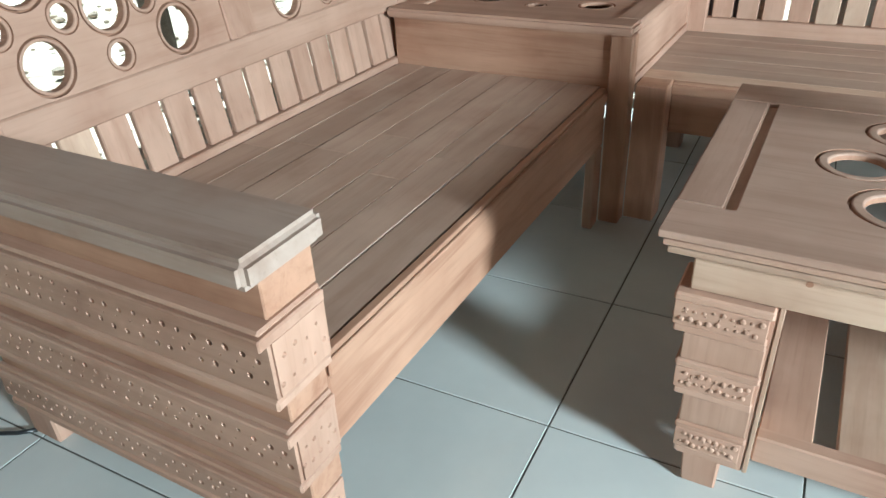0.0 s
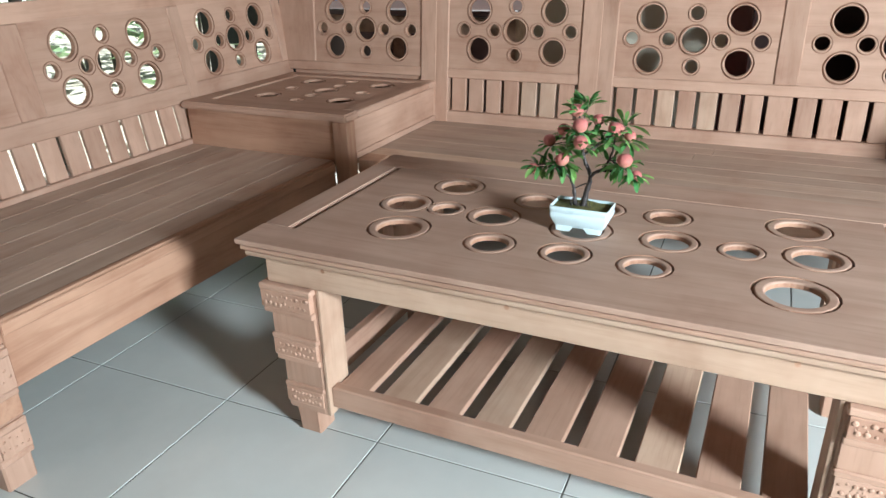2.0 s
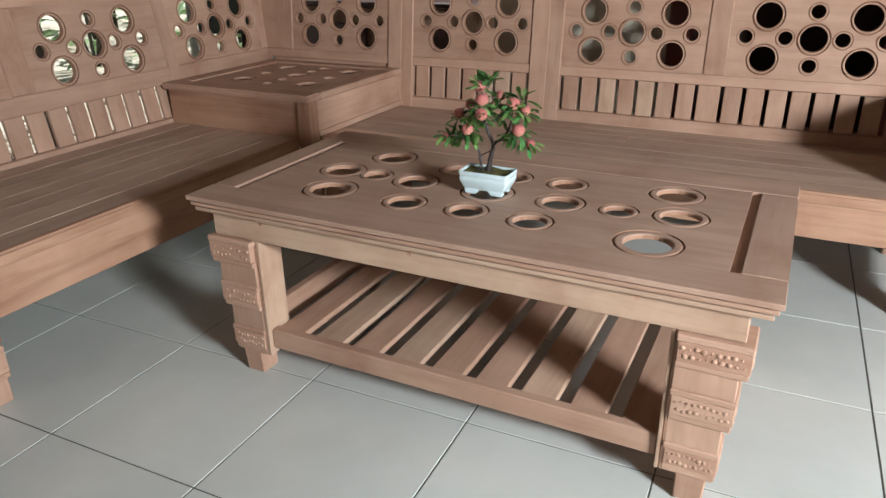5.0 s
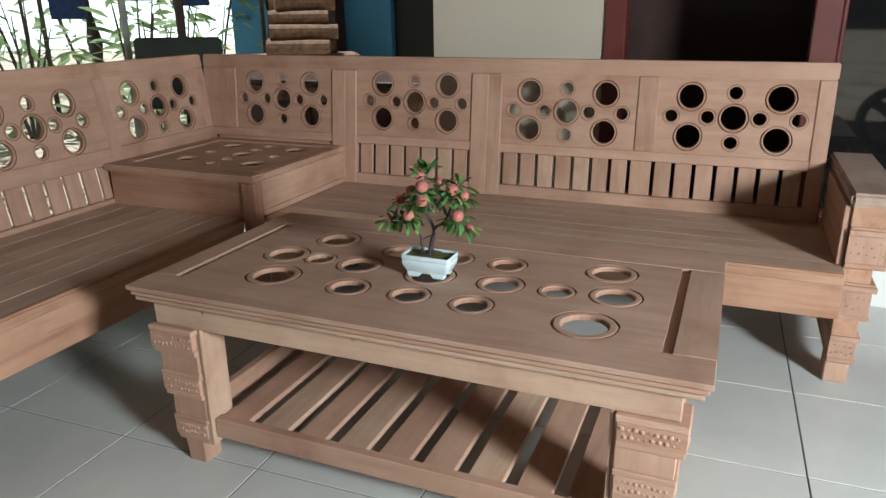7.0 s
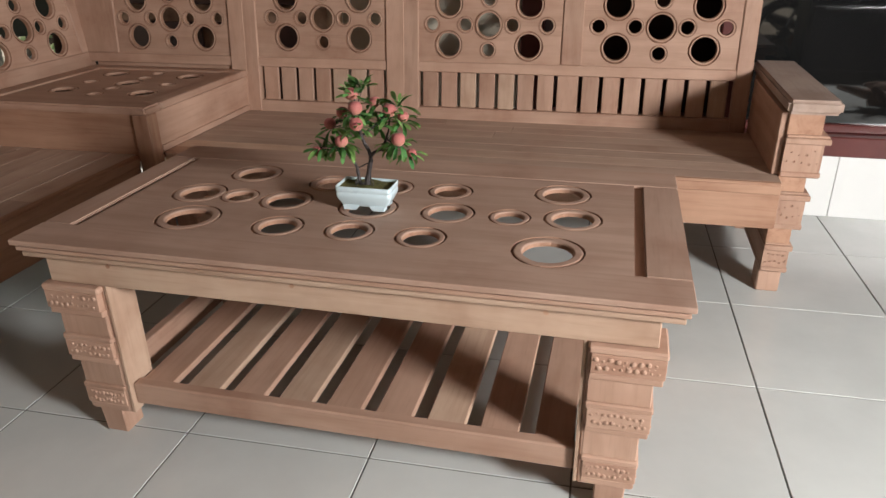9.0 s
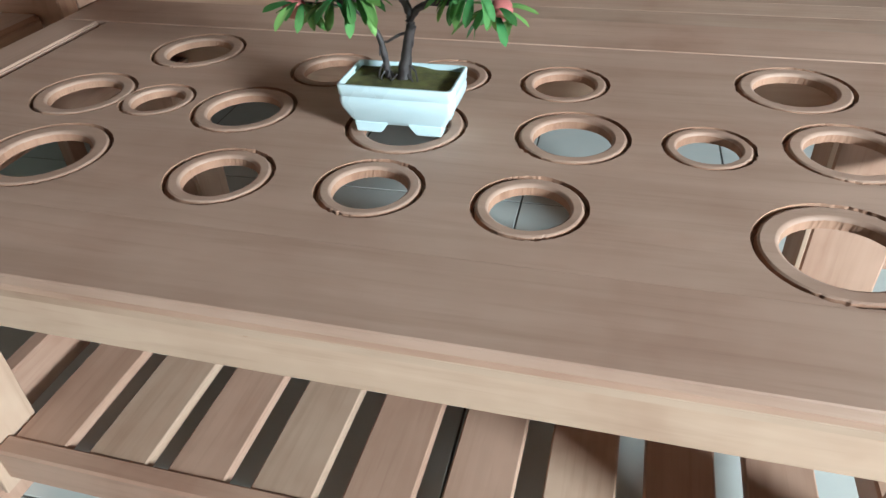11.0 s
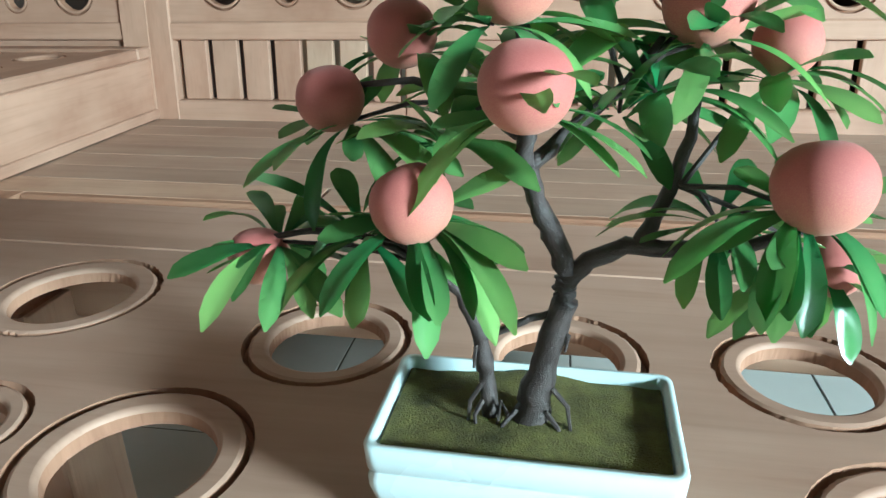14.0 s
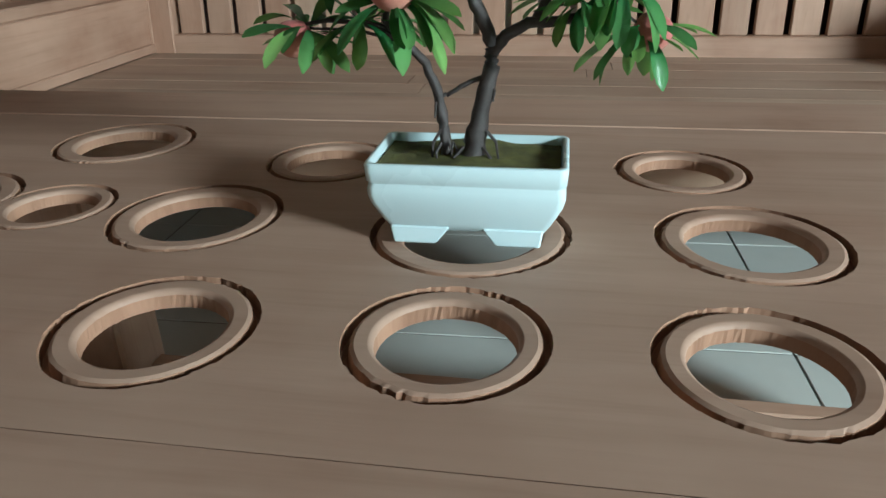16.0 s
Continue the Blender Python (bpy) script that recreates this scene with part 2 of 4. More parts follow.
def tube(points, radii, seg=8, cap=True):
    """A tapered round limb through points."""
    b = bmesh.new()
    prev = None
    pts = [Vector(p) for p in points]
    for i, p in enumerate(pts):
        d = (pts[min(i + 1, len(pts) - 1)] - pts[max(i - 1, 0)]).normalized()
        q = d.to_track_quat("Z", "Y")
        ring = [b.verts.new(p + q @ Vector((radii[i] * math.cos(2 * math.pi * k / seg), radii[i] * math.sin(2 * math.pi * k / seg), 0))) for k in range(seg)]
        if prev:
            for k in range(seg):
                b.faces.new((prev[k], prev[(k + 1) % seg], ring[(k + 1) % seg], ring[k]))
        elif cap:
            b.faces.new(ring[::-1])
        prev = ring
    if cap:
        b.faces.new(prev)
    return b


def lathe(prof, seg=24):
    """A turned form round z from (radius, height) pairs."""
    b = bmesh.new()
    rings = [[b.verts.new((r * math.cos(2 * math.pi * i / seg), r * math.sin(2 * math.pi * i / seg), z)) for i in range(seg)] for r, z in prof]
    for a, c in zip(rings, rings[1:]):
        for i in range(seg):
            b.faces.new((a[i], a[(i + 1) % seg], c[(i + 1) % seg], c[i]))
    b.faces.new(rings[0][::-1])
    b.faces.new(rings[-1])
    return b


# ---- the coffee table ----
TL, TW, TH = 1.238, 0.645, 0.466
TABLE_HOLES = [(.272, .178, .066), (.216, .314, .060), (.314, .313, .043), (.279, .462, .061), (.425, .308, .058), (.471, .172, .052),
               (.616, .179, .050), (.759, .175, .050), (.481, .429, .052), (.622, .431, .051), (.757, .431, .050), (.612, .302, .063),
               (.780, .306, .056), (.906, .307, .043), (.998, .457, .061), (1.029, .321, .058), (.997, .160, .066)]


def table_leg(table, mx, my):
    """A stepped leg with three carved blocks; mx, my mirror it to its corner."""
    fx = (lambda x: TL - x) if mx else (lambda x: x)
    fy = (lambda y: TW - y) if my else (lambda y: y)

    def put(bm):
        return move(bm, lambda x, y, z: (fx(x), fy(y), z))

    leg = part("leg", put(block(0.060, 0.158, 0.035, 0.112, 0.064, 0.398, bev=0.003)), WZ, table)
    part("edge_strip", put(block(0.1583, 0.1650, 0.034, 0.111, 0.066, 0.397, bev=0.001)), PZ, leg, "pale sapwood edge strip")
    part("foot", put(move(block(0.074, 0.126, 0.044, 0.100, 0.0, 0.070, bev=0.003),
                          lambda x, y, z: (x if x > 0.1 else x - 0.06 * (z - 0), y - 0.05 * z, z))), WZ, leg)
    rng = random.Random(5 + mx * 2 + my)
    for k, (z0, z1, o) in enumerate(((0.300, 0.366, 0.028), (0.186, 0.252, 0.041), (0.068, 0.132, 0.054))):
        yo = 0.018 + 0.006 * k
        part("lower_band", put(block(o + 0.004, 0.152, yo + 0.004, 0.105, z0, z0 + 0.0135, bev=0.002)), WX, leg)
        part("carved_block", put(block(o + 0.002, 0.150, yo + 0.002, 0.104, z0 + 0.0138, z1 - 0.0138, bev=0.001)), WX, leg)
        part("upper_band", put(block(o, 0.155, yo, 0.106, z1 - 0.0135, z1, bev=0.003)), WX, leg)
        spots = []
        for row in (-1, 1):
            for i in range(9):
                u = o + 0.009 + (0.136 - o) * (i + (0.75 if row > 0 else 0.3)) / 9
                spots.append((u, yo + 0.0022, (z0 + z1) / 2 + row * rng.uniform(0.006, 0.0105), rng.choice((0.0030, 0.0042, 0.0052)), "-y"))
            for i in range(6):
                v = yo + 0.008 + 0.075 * (i + (0.75 if row > 0 else 0.3)) / 6
                spots.append((o + 0.0022, v, (z0 + z1) / 2 + row * rng.uniform(0.006, 0.0105), rng.choice((0.0030, 0.0042, 0.0052)), "-x"))
        for i in range(8):
            spots.append((o + 0.012 + (0.132 - o) * rng.random(), yo + 0.0022, (z0 + z1) / 2 + rng.uniform(-0.003, 0.003), 0.0018, "-y"))
        part("carving", put(domes(spots)), WZ, leg)
    # plain blocks between
    for k, (z0, z1, o) in enumerate(((0.252, 0.300, 0.046), (0.132, 0.186, 0.058))):
        part("plain_block", put(block(o, 0.153, 0.028 + 0.006 * k, 0.104, z0 - 0.001, z1 + 0.001, bev=0.002)), WZ, leg)


def coffee_table():
    t = thing("coffee_table", "low raw wooden coffee table with round holes through its top", "coffee table")
    x0, x1, y0, y1 = 0.080, TL - 0.092, 0.092, TW - 0.100
    g0, g1 = 0.064, TL - 0.075  # grooves at both ends of the panel
    panel = plate(x1 - x0, y1 - y0, 0.0105, [(a - x0, c - y0, r, r * 0.685) for a, c, r in TABLE_HOLES], seg=120)
    panel.transform(Matrix.Translation((x0, y0, TH - 0.0025)))
    part("pierced_panel", panel, DX, t, "raw wood panel with rimmed round holes").data.materials.append(RECESS)
    for n, a in (("front_frame", (0, TL, 0.0, y0 - 0.0003)), ("back_frame", (0, TL, y1 + 0.0003, TW))):
        part(n, block(a[0], a[1], a[2], a[3], TH - 0.0125, TH - 0.0016, bev=0.0012), DX, t)
    part("end_frame", block(0, g0, y0 - 0.0002, y1 + 0.0002, TH - 0.0125, TH - 0.0014, bev=0.003, seg=2), DY, t)
    part("end_frame", block(g1, TL, y0 - 0.0002, y1 + 0.0002, TH - 0.0125, TH - 0.0014, bev=0.003, seg=2), DY, t)
    part("groove_bed", block(g0 - 0.002, x0 - 0.0003, y0, y1, TH - 0.0225, TH - 0.010, bev=0), WY, t)
    part("groove_bed", block(x1 + 0.0003, g1 + 0.002, y0, y1, TH - 0.0225, TH - 0.010, bev=0), WY, t)
    # second moulding under the top
    bm = bmesh.new()
    box(bm, 0.006, TL - 0.006, 0.006, 0.07, TH - 0.0255, TH - 0.0170, bev=0.0015)
    box(bm, 0.006, TL - 0.006, TW - 0.07, TW - 0.006, TH - 0.0255, TH - 0.0170, bev=0.0015)
    box(bm, 0.006, 0.066, 0.0705, TW - 0.0705, TH - 0.0255, TH - 0.0170, bev=0.0015)
    box(bm, TL - 0.066, TL - 0.006, 0.0705, TW - 0.0705, TH - 0.0255, TH - 0.0170, bev=0.0015)
    part("edge_moulding", bm, WX, t)
    bm = bmesh.new()
    box(bm, 0.012, TL - 0.012, 0.012, 0.07, TH - 0.0395, TH - 0.0300, bev=0.0015)
    box(bm, 0.012, TL - 0.012, TW - 0.07, TW - 0.012, TH - 0.0395, TH - 0.0300, bev=0.0015)
    box(bm, 0.012, 0.066, 0.0705, TW - 0.0705, TH - 0.0395, TH - 0.0300, bev=0.0015)
    box(bm, TL - 0.066, TL - 0.012, 0.0705, TW - 0.0705, TH - 0.0395, TH - 0.0300, bev=0.0015)
    part("edge_moulding", bm, PX, t)
    bm = bmesh.new()
    for ya, yb in ((0.030, 0.068), (TW - 0.068, TW - 0.030)):
        box(bm, 0.030, TL - 0.030, ya, yb, TH - 0.0398, TH - 0.0123, bev=0)
    for xa in (0.030, TL - 0.062):
        box(bm, xa, xa + 0.032, 0.069, TW - 0.069, TH - 0.0398, TH - 0.0128, bev=0)
    part("inner_frame", bm, WX, t)
    part("apron", block(0.045, TL - 0.045, 0.030, 0.056, 0.368, TH - 0.0400, bev=0.002), PX, t, "pale sapwood apron board")
    part("apron", block(0.045, TL - 0.045, TW - 0.056, TW - 0.030, 0.368, TH - 0.0400, bev=0.002), PX, t)
    part("apron", block(0.062, 0.088, 0.057, TW - 0.057, 0.368, TH - 0.0400, bev=0.002), WY, t)
    part("apron", block(TL - 0.088, TL - 0.062, 0.057, TW - 0.057, 0.368, TH - 0.0400, bev=0.002), WY, t)
    for mx in (0, 1):
        for my in (0, 1):
            table_leg(t, mx, my)
    part("shelf_rail", block(0.1655, TL - 0.1655, 0.044, 0.070, 0.084, 0.134, bev=0.003), WX, t)
    part("shelf_rail", block(0.1655, TL - 0.1655, TW - 0.070, TW - 0.044, 0.084, 0.134, bev=0.003), WX, t)
    part("shelf_rail", block(0.086, 0.112, 0.113, TW - 0.113, 0.084, 0.150, bev=0.003), WY, t)
    part("shelf_rail", block(TL - 0.112, TL - 0.086, 0.113, TW - 0.113, 0.084, 0.134, bev=0.003), WY, t)
    rng = random.Random(3)
    for i in range(9):
        xa = 0.168 + i * 0.1037
        part("shelf_slat", block(xa, xa + 0.074 + rng.uniform(-0.003, 0.003), 0.0715, TW - 0.0715, 0.112, 0.128 + rng.uniform(-0.001, 0.001), bev=0.002),
             rng.choice((WY, WY, PY)), t)
    # screw plugs in the apron
    for x in (0.183, 0.56, 1.01):
        bm = lathe([(0.0045, -0.002), (0.0045, 0.0006), (0.002, 0.0008)], 12)
        bm.transform(Matrix.Translation((x, 0.030, 0.413)) @ Matrix.Rotation(radians(90), 4, "X"))
        part("screw_plug", bm, RX, t)
    return t


coffee_table()

# ---- bench backs ----
SEAT, LEAN = 0.362, 0.10
NOTCH = 0.268  # where the front seat boards of the long bench meet
BACK_Y, LEFT_X = 1.450, -0.930


def lean_back(x, y, z):
    return (x, y + LEAN * max(0.0, z - SEAT), z)


def lean_left(x, y, z):
    return (x - 0.15 * max(0.0, z - SEAT), y, z)


def medallion(sx):
    """Hole centres and radii of one carved panel, about its centre."""
    f = 0.985
    big, small = (0.0505 * f, 0.0402 * f), (0.0298 * f, 0.0210 * f)
    out = [(0, 0, *big)]
    for i in (-1, 1):
        out += [(i * sx, 0.067, *big), (i * sx, -0.067, *big), (0, i * 0.082, *small),
                (i * sx * 1.43, 0, *small), (i * sx * 0.585, 0, *small)]
    return out


def back_section(bench, a, b, mid, up, to_world, along):
    """One framed panel between a and b along the back: pierced board and thin sunk border."""
    z0, z1 = 0.560, 0.815
    w = b - a
    holes = [(mid - a + x, up - z0 + y, ro, ri) for x, y, ro, ri in medallion(0.139)]
    pl = plate(w, z1 - z0, 0.018, holes, seg=28)
    part("pierced_panel", move(pl, lambda x, y, z: to_world(a + x, -0.004 - z, z0 + y)), along, bench).data.materials.append(RECESS)


def back_frame(bench, start, end, posts, sections, slat_groups, to_world, along, up, slat_z=(0.400, 0.518)):
    """Rails, stiles, panels and slats of one leaning back. to_world(u, depth, z)."""
    def put(bm):
        return move(bm, to_world)

    th = 0.038
    part("top_rail", put(block(start, end, -0.012, th - 0.008, 0.8155, 0.868, bev=0.004, seg=2)), along, bench)
    part("middle_rail", put(block(start, end, -0.008, th - 0.010, slat_z[1] + 0.0005, 0.5595, bev=0.003)), along, bench)
    part("bottom_rail", put(block(start, end, -0.008, th - 0.010, SEAT - 0.004, slat_z[0] - 0.0005, bev=0.003)), along, bench)
    for a, b, low in posts:
        part("stile", put(block(a, b, -0.010, th - 0.012, low, 0.815, bev=0.003)), up, bench)
        if low < 0.5 and b - a > 0.1:
            # the wide uprights are two boards glued side by side
            part("stile", put(block(a + 0.003, a + (b - a) * 0.56, -0.0125, -0.0098, low + 0.002, 0.813, bev=0.001)), up, bench)
    for a, b, mid, high in sections:
        back_section(bench, a, b, mid, high, to_world, along)
    rng = random.Random(len(posts))
    for a, b, n in slat_groups:
        pitch = (b - a) / n
        for i in range(n):
            u0, u1 = a + i * pitch + 0.0065, a + (i + 1) * pitch - 0.0065
            d = rng.uniform(-0.001, 0.002)
            part("slat", put(block(u0, u1, 0.002 + d, 0.016 + d, *slat_z, bev=0.002)), rng.choice((up, up, up, PZ)), bench)


def arm(bench, length, to_world, along, front):
    """Armrest over a stepped, carved side. to_world(u, w, z): u back from the front end, w outward."""
    def put(bm):
        return move(bm, to_world)

    part("armrest", put(block(-0.018, length, -0.010, 0.122, 0.534, 0.572, bev=0.009, seg=3)), GX if along is WX else GY, bench, "dusty greyish armrest slab")
    part("side_board", put(block(0.0, length - 0.02, 0.0, 0.086, 0.478, 0.5345, bev=0.002)), RX if along is WX else RY, bench)
    rng = random.Random(9)
    for z0, z1, wt, wb, e in ((0.362, 0.478, 0.112, 0.098, 0.002), (0.208, 0.317, 0.092, 0.082, 0.010), (0.070, 0.162, 0.076, 0.069, 0.018)):
        m0, m1 = z0 + 0.016, z1 - 0.024
        blk = part("carved_block", put(block(e - 0.005, length - 0.012, 0.001, wb - 0.006, m0, m1, bev=0.001)), along, bench)
        part("lower_band", put(block(e - 0.008, length - 0.01, 0.0, wb + 0.003, z0, m0 - 0.0003, bev=0.003)), along, blk)
        part("upper_band", put(block(e - 0.010, length - 0.01, 0.0, wt, m1 + 0.0003, z1 - 0.008, bev=0.002)), along, blk)
        part("upper_moulding", put(block(e - 0.007, length - 0.012, 0.001, wt - 0.005, z1 - 0.0078, z1, bev=0.003)), along, blk)
        L = length - 0.008
        pits = []
        n = int(L / 0.024)
        for i in range(n):
            u = 0.012 + (L - 0.024) * i / (n - 1)
            zz = (m1 - m0)
            for row in (0.30, 0.70):
                pits.append((u + (0.008 if row > 0.5 else 0) * 0.6 + rng.uniform(-0.002, 0.002), zz * (row + rng.uniform(-0.06, 0.06)), rng.uniform(0.0038, 0.0054), 0.0054))
            pits.append((u + 0.0145, zz * (0.5 + rng.uniform(-0.02, 0.02)), 0.0018, 0.004))
        pits = [p for p in pits if 0.006 < p[0] < L - 0.006]
        face = plate(L, m1 - m0 - 0.001, 0.0055, [], pits)
        part("carved_face", put(move(face, lambda x, y, z: (x + e - 0.006, wb - 0.0005 + z, m0 + 0.0005 + y))), along, blk)
        pits = [(0.004 + (wb - 0.012) * (i + 0.5) / 9, (m1 - m0) * (0.3 + 0.4 * (i % 2) + rng.uniform(-0.1, 0.1)), rng.choice((0.0026, 0.0040)), 0.0038) for i in range(9)]
        face = plate(wb - 0.008, m1 - m0 - 0.001, 0.004, [], pits)
        part("carved_face", put(move(face, lambda x, y, z: (e - 0.0078 - z, 0.001 + x, m0 + 0.0005 + y))), front, blk)
    for z0, z1, w in ((0.3165, 0.3625, 0.073), (0.1615, 0.2085, 0.063)):
        part("side_board", put(block(0.008, length - 0.02, 0.0, w, z0, z1, bev=0.002)), RX if along is WX else RY, bench)
    for u0 in (0.026, length - 0.095):
        part("foot", put(block(u0, u0 + 0.075, 0.0, 0.063, 0.0, 0.0705, bev=0.004)), front, bench)


def seat_planks(bench, lo, hi, start, end, swap, material):
    n = 7
    # board added beneath the planks to block light, so the gaps read dark
    under = (lo, hi, start, end) if swap else (start, end, lo, hi)
    part("seat_underlay", block(*under, SEAT - 0.0265, SEAT - 0.0208, bev=0), RY if swap else RX, bench)
    rng = random.Random(int(abs(start) * 100))
    pitch, wide = (hi - lo) / n, 2.6 if swap else 1.0
    for i in range(n):
        a, b = lo + i * pitch + rng.uniform(0.0002, 0.0010) * wide, lo + (i + 1) * pitch - rng.uniform(0.0002, 0.0010) * wide
        z = SEAT + rng.uniform(-0.0002, 0.0002) * wide
        # each row is two boards butted together
        cut = start + (end - start) * (0.36 + 0.28 * rng.random())
        gap = 0.0006
        if not swap and i == 0:
            cut, gap = NOTCH, 0.003
        for s, e in ((start, cut - gap), (cut + gap, end)):
            dz = rng.uniform(-0.0001, 0.0001) * wide
            bm = block(a, b, s, e, z - 0.02 + dz, z + dz, bev=0.0004) if swap else block(s, e, a, b, z - 0.02 + dz, z + dz, bev=0.0004)
            part("seat_plank", bm, PX if gap > 0.001 and s == start else material, bench)


def back_bench():
    b = thing("corner_bench", "long raw wooden bench with pierced back panels and one carved arm", "bench", "corner bench set")

    def w(u, d, z):
        return lean_back(u, BACK_Y + d, z)

    lo, up = SEAT - 0.002, 0.560
    back_frame(b, -0.985, 1.508, [(-0.330, -0.2165, lo), (0.2815, 0.4020, lo), (0.898, 0.966, up), (1.456, 1.506, lo), (-0.985, -0.812, up)],
               [(-0.812, -0.330, -0.576, 0.689), (-0.2165, 0.2815, 0.041, 0.697), (0.402, 0.898, 0.647, 0.684), (0.966, 1.456, 1.212, 0.685)],
               [(-0.210, 0.275, 7), (0.4085, 0.8835, 7), (0.967, 1.4475, 7)], w, WX, WZ, (0.403, 0.524))
    part("slat", move(block(0.8900, 0.9605, 0.002, 0.016, 0.403, 0.524, bev=0.002), w), WZ, b)
    part("back_board", move(block(-0.925, -0.331, 0.004, 0.022, 0.403, 0.524, bev=0.002), w), WX, b)
    seat_planks(b, 0.948, 1.452, -0.270, 1.535, False, SX)
    part("front_rail", block(-0.187, 1.535, 0.930, 0.9475, 0.233, SEAT + 0.001, bev=0.003), RX, b, "reddish front rail board")
    part("front_rail", block(-0.187, 1.533, 0.925, 0.9298, 0.332, 0.358, bev=0.002), RX, b)
    part("back_rail", block(-0.302, 1.535, 1.460, 1.485, 0.243, SEAT - 0.028, bev=0.003), WX, b)
    part("seat_bearer", block(0.28, 0.33, 0.950, 1.458, 0.29, 0.335, bev=0.003), WY, b)
    part("seat_bearer", block(0.95, 1.00, 0.950, 1.458, 0.29, 0.335, bev=0.003), WY, b)
    part("leg", block(-0.2655, -0.1875, 0.8765, 0.9475, 0.0, SEAT + 0.001, bev=0.003), RZ, b)
    part("leg", block(-0.295, -0.235, 1.40, 1.458, 0.0, 0.30, bev=0.004), WZ, b)
    arm(b, 0.60, lambda u, o, z: (1.5365 + o, 1.000 + u, z), WY, WZ)
    part("side_board", block(1.518, 1.536, 1.01, 1.455, 0.364, 0.535, bev=0.002), WY, b)
    return b


def left_bench():
    b = thing("corner_bench", "shorter raw wooden bench with pierced back, carved arm and plank seat", "bench", "corner bench set")

    def w(u, d, z):
        return lean_left(LEFT_X - d, u, z)

    lo, up = SEAT - 0.002, 0.560
    back_frame(b, -0.300, 1.484, [(-0.300, -0.245, lo), (0.262, 0.342, up), (0.884, 0.935, lo), (1.430, 1.482, up)],
               [(-0.245, 0.262, 0.006, 0.679), (0.342, 0.884, 0.603, 0.676), (0.935, 1.430, 1.185, 0.679)],
               [(-0.245, 0.884, 15)], w, WY, WZ, (0.378, 0.500))
    part("back_board", move(block(0.936, 1.456, 0.004, 0.022, 0.378, 0.500, bev=0.002), w), WY, b)
    seat_planks(b, -0.918, -0.338, -0.298, 0.838, True, SY)
    part("front_rail", block(-0.3375, -0.320, -0.300, 0.8256, 0.217, SEAT + 0.001, bev=0.003), RY, b, "reddish front rail board")
    part("front_rail", block(-0.3198, -0.314, -0.300, 0.820, 0.332, 0.358, bev=0.002), RY, b)
    part("back_rail", block(-0.955, -0.925, -0.300, 0.838, 0.243, SEAT - 0.005, bev=0.003), WY, b)
    part("seat_bearer", block(-0.922, -0.343, 0.25, 0.30, 0.29, 0.335, bev=0.003), WX, b)
    part("leg", block(-0.345, -0.318, 0.770, 0.817, 0.0, 0.2165, bev=0.003), WZ, b)
    arm(b, 0.70, lambda u, o, z: (-0.312 - u, -0.3005 - o, z), WX, WZ)
    return b


def corner_box():
    t = thing("corner_table", "square raw wooden corner table with pierced top set between benches", "side table", "corner bench set")
    x0, x1, y0, y1, zt = -0.935, -0.268, 0.836, 1.462, 0.512
    holes = []
    w, h = x1 - x0 - 0.135, y1 - y0 - 0.125
    big, small = (0.049, 0.038), (0.0298, 0.0210)
    for i in (-1, 0, 1):
        for k in (-1, 0, 1):
            r = big if i * k or not (i or k) else small
            holes.append((w / 2 + 0.020 + i * 0.153, h / 2 + 0.025 + k * (0.140 if i else 0.180), *r))
    for k in (-1, 1):
        holes.append((w / 2 + 0.020, h / 2 + 0.025 + k * 0.092, *small))
    pl = plate(w, h, 0.008, holes, seg=28)
    pl.transform(Matrix.Translation((x0 + 0.07, y0 + 0.07, zt - 0.006)))
    part("pierced_panel", pl, WX, t).data.materials.append(RECESS)
    part("front_frame", block(x0 - 0.005, x1, y0 - 0.012, y0 + 0.0685, zt - 0.024, zt, bev=0.006, seg=2), WX, t)
    part("back_frame", block(x0, x1, y1 - 0.0535, y1, zt - 0.024, zt, bev=0.004), WX, t)
    part("end_frame", block(x0, x0 + 0.0685, y0 + 0.069, y1 - 0.054, zt - 0.024, zt - 0.0006, bev=0.004), WY, t)
    part("end_frame", block(x1 - 0.0635, x1, y0 + 0.069, y1 - 0.054, zt - 0.024, zt - 0.0006, bev=0.004), WY, t)
    part("front_board", block(x0 + 0.01, x1 - 0.052, y0 + 0.004, y0 + 0.024, 0.345, zt - 0.0245, bev=0.002), RX, t, "dark reddish front board")
    part("side_board", block(x1 - 0.022, x1 - 0.004, y0 + 0.040, y1 - 0.002, SEAT + 0.002, zt - 0.0245, bev=0.002), WY, t)
    part("side_bead", block(x1 - 0.0038, x1 + 0.004, y0 + 0.040, y1 - 0.002, SEAT + 0.002, SEAT + 0.022, bev=0.002), WY, t)
    # added boards shut light out of the box so its holes look dark
    part("inner_board", block(x0 + 0.003, x0 + 0.0115, y0 + 0.03, y1 - 0.052, 0.330, zt - 0.0245, bev=0.001), RY, t)
    part("inner_board", block(x0 + 0.052, x1 - 0.03, y1 - 0.0045, y1 + 0.004, 0.343, zt - 0.0245, bev=0.001), RX, t)
    part("bottom_board", block(x0 + 0.012, x1 - 0.03, y0 + 0.03, y1 - 0.005, 0.330, 0.342, bev=0.001), RX, t)
    part("post", block(x1 - 0.0515, x1 + 0.002, y0 - 0.010, y0 + 0.0395, 0.0, zt - 0.0245, bev=0.003), RZ, t)
    part("post", block(x0 + 0.002, x0 + 0.05, y1 - 0.05, y1 - 0.003, 0.0, zt - 0.0245, bev=0.003), WZ, t)
    return t


back_bench()
left_bench()
corner_box()

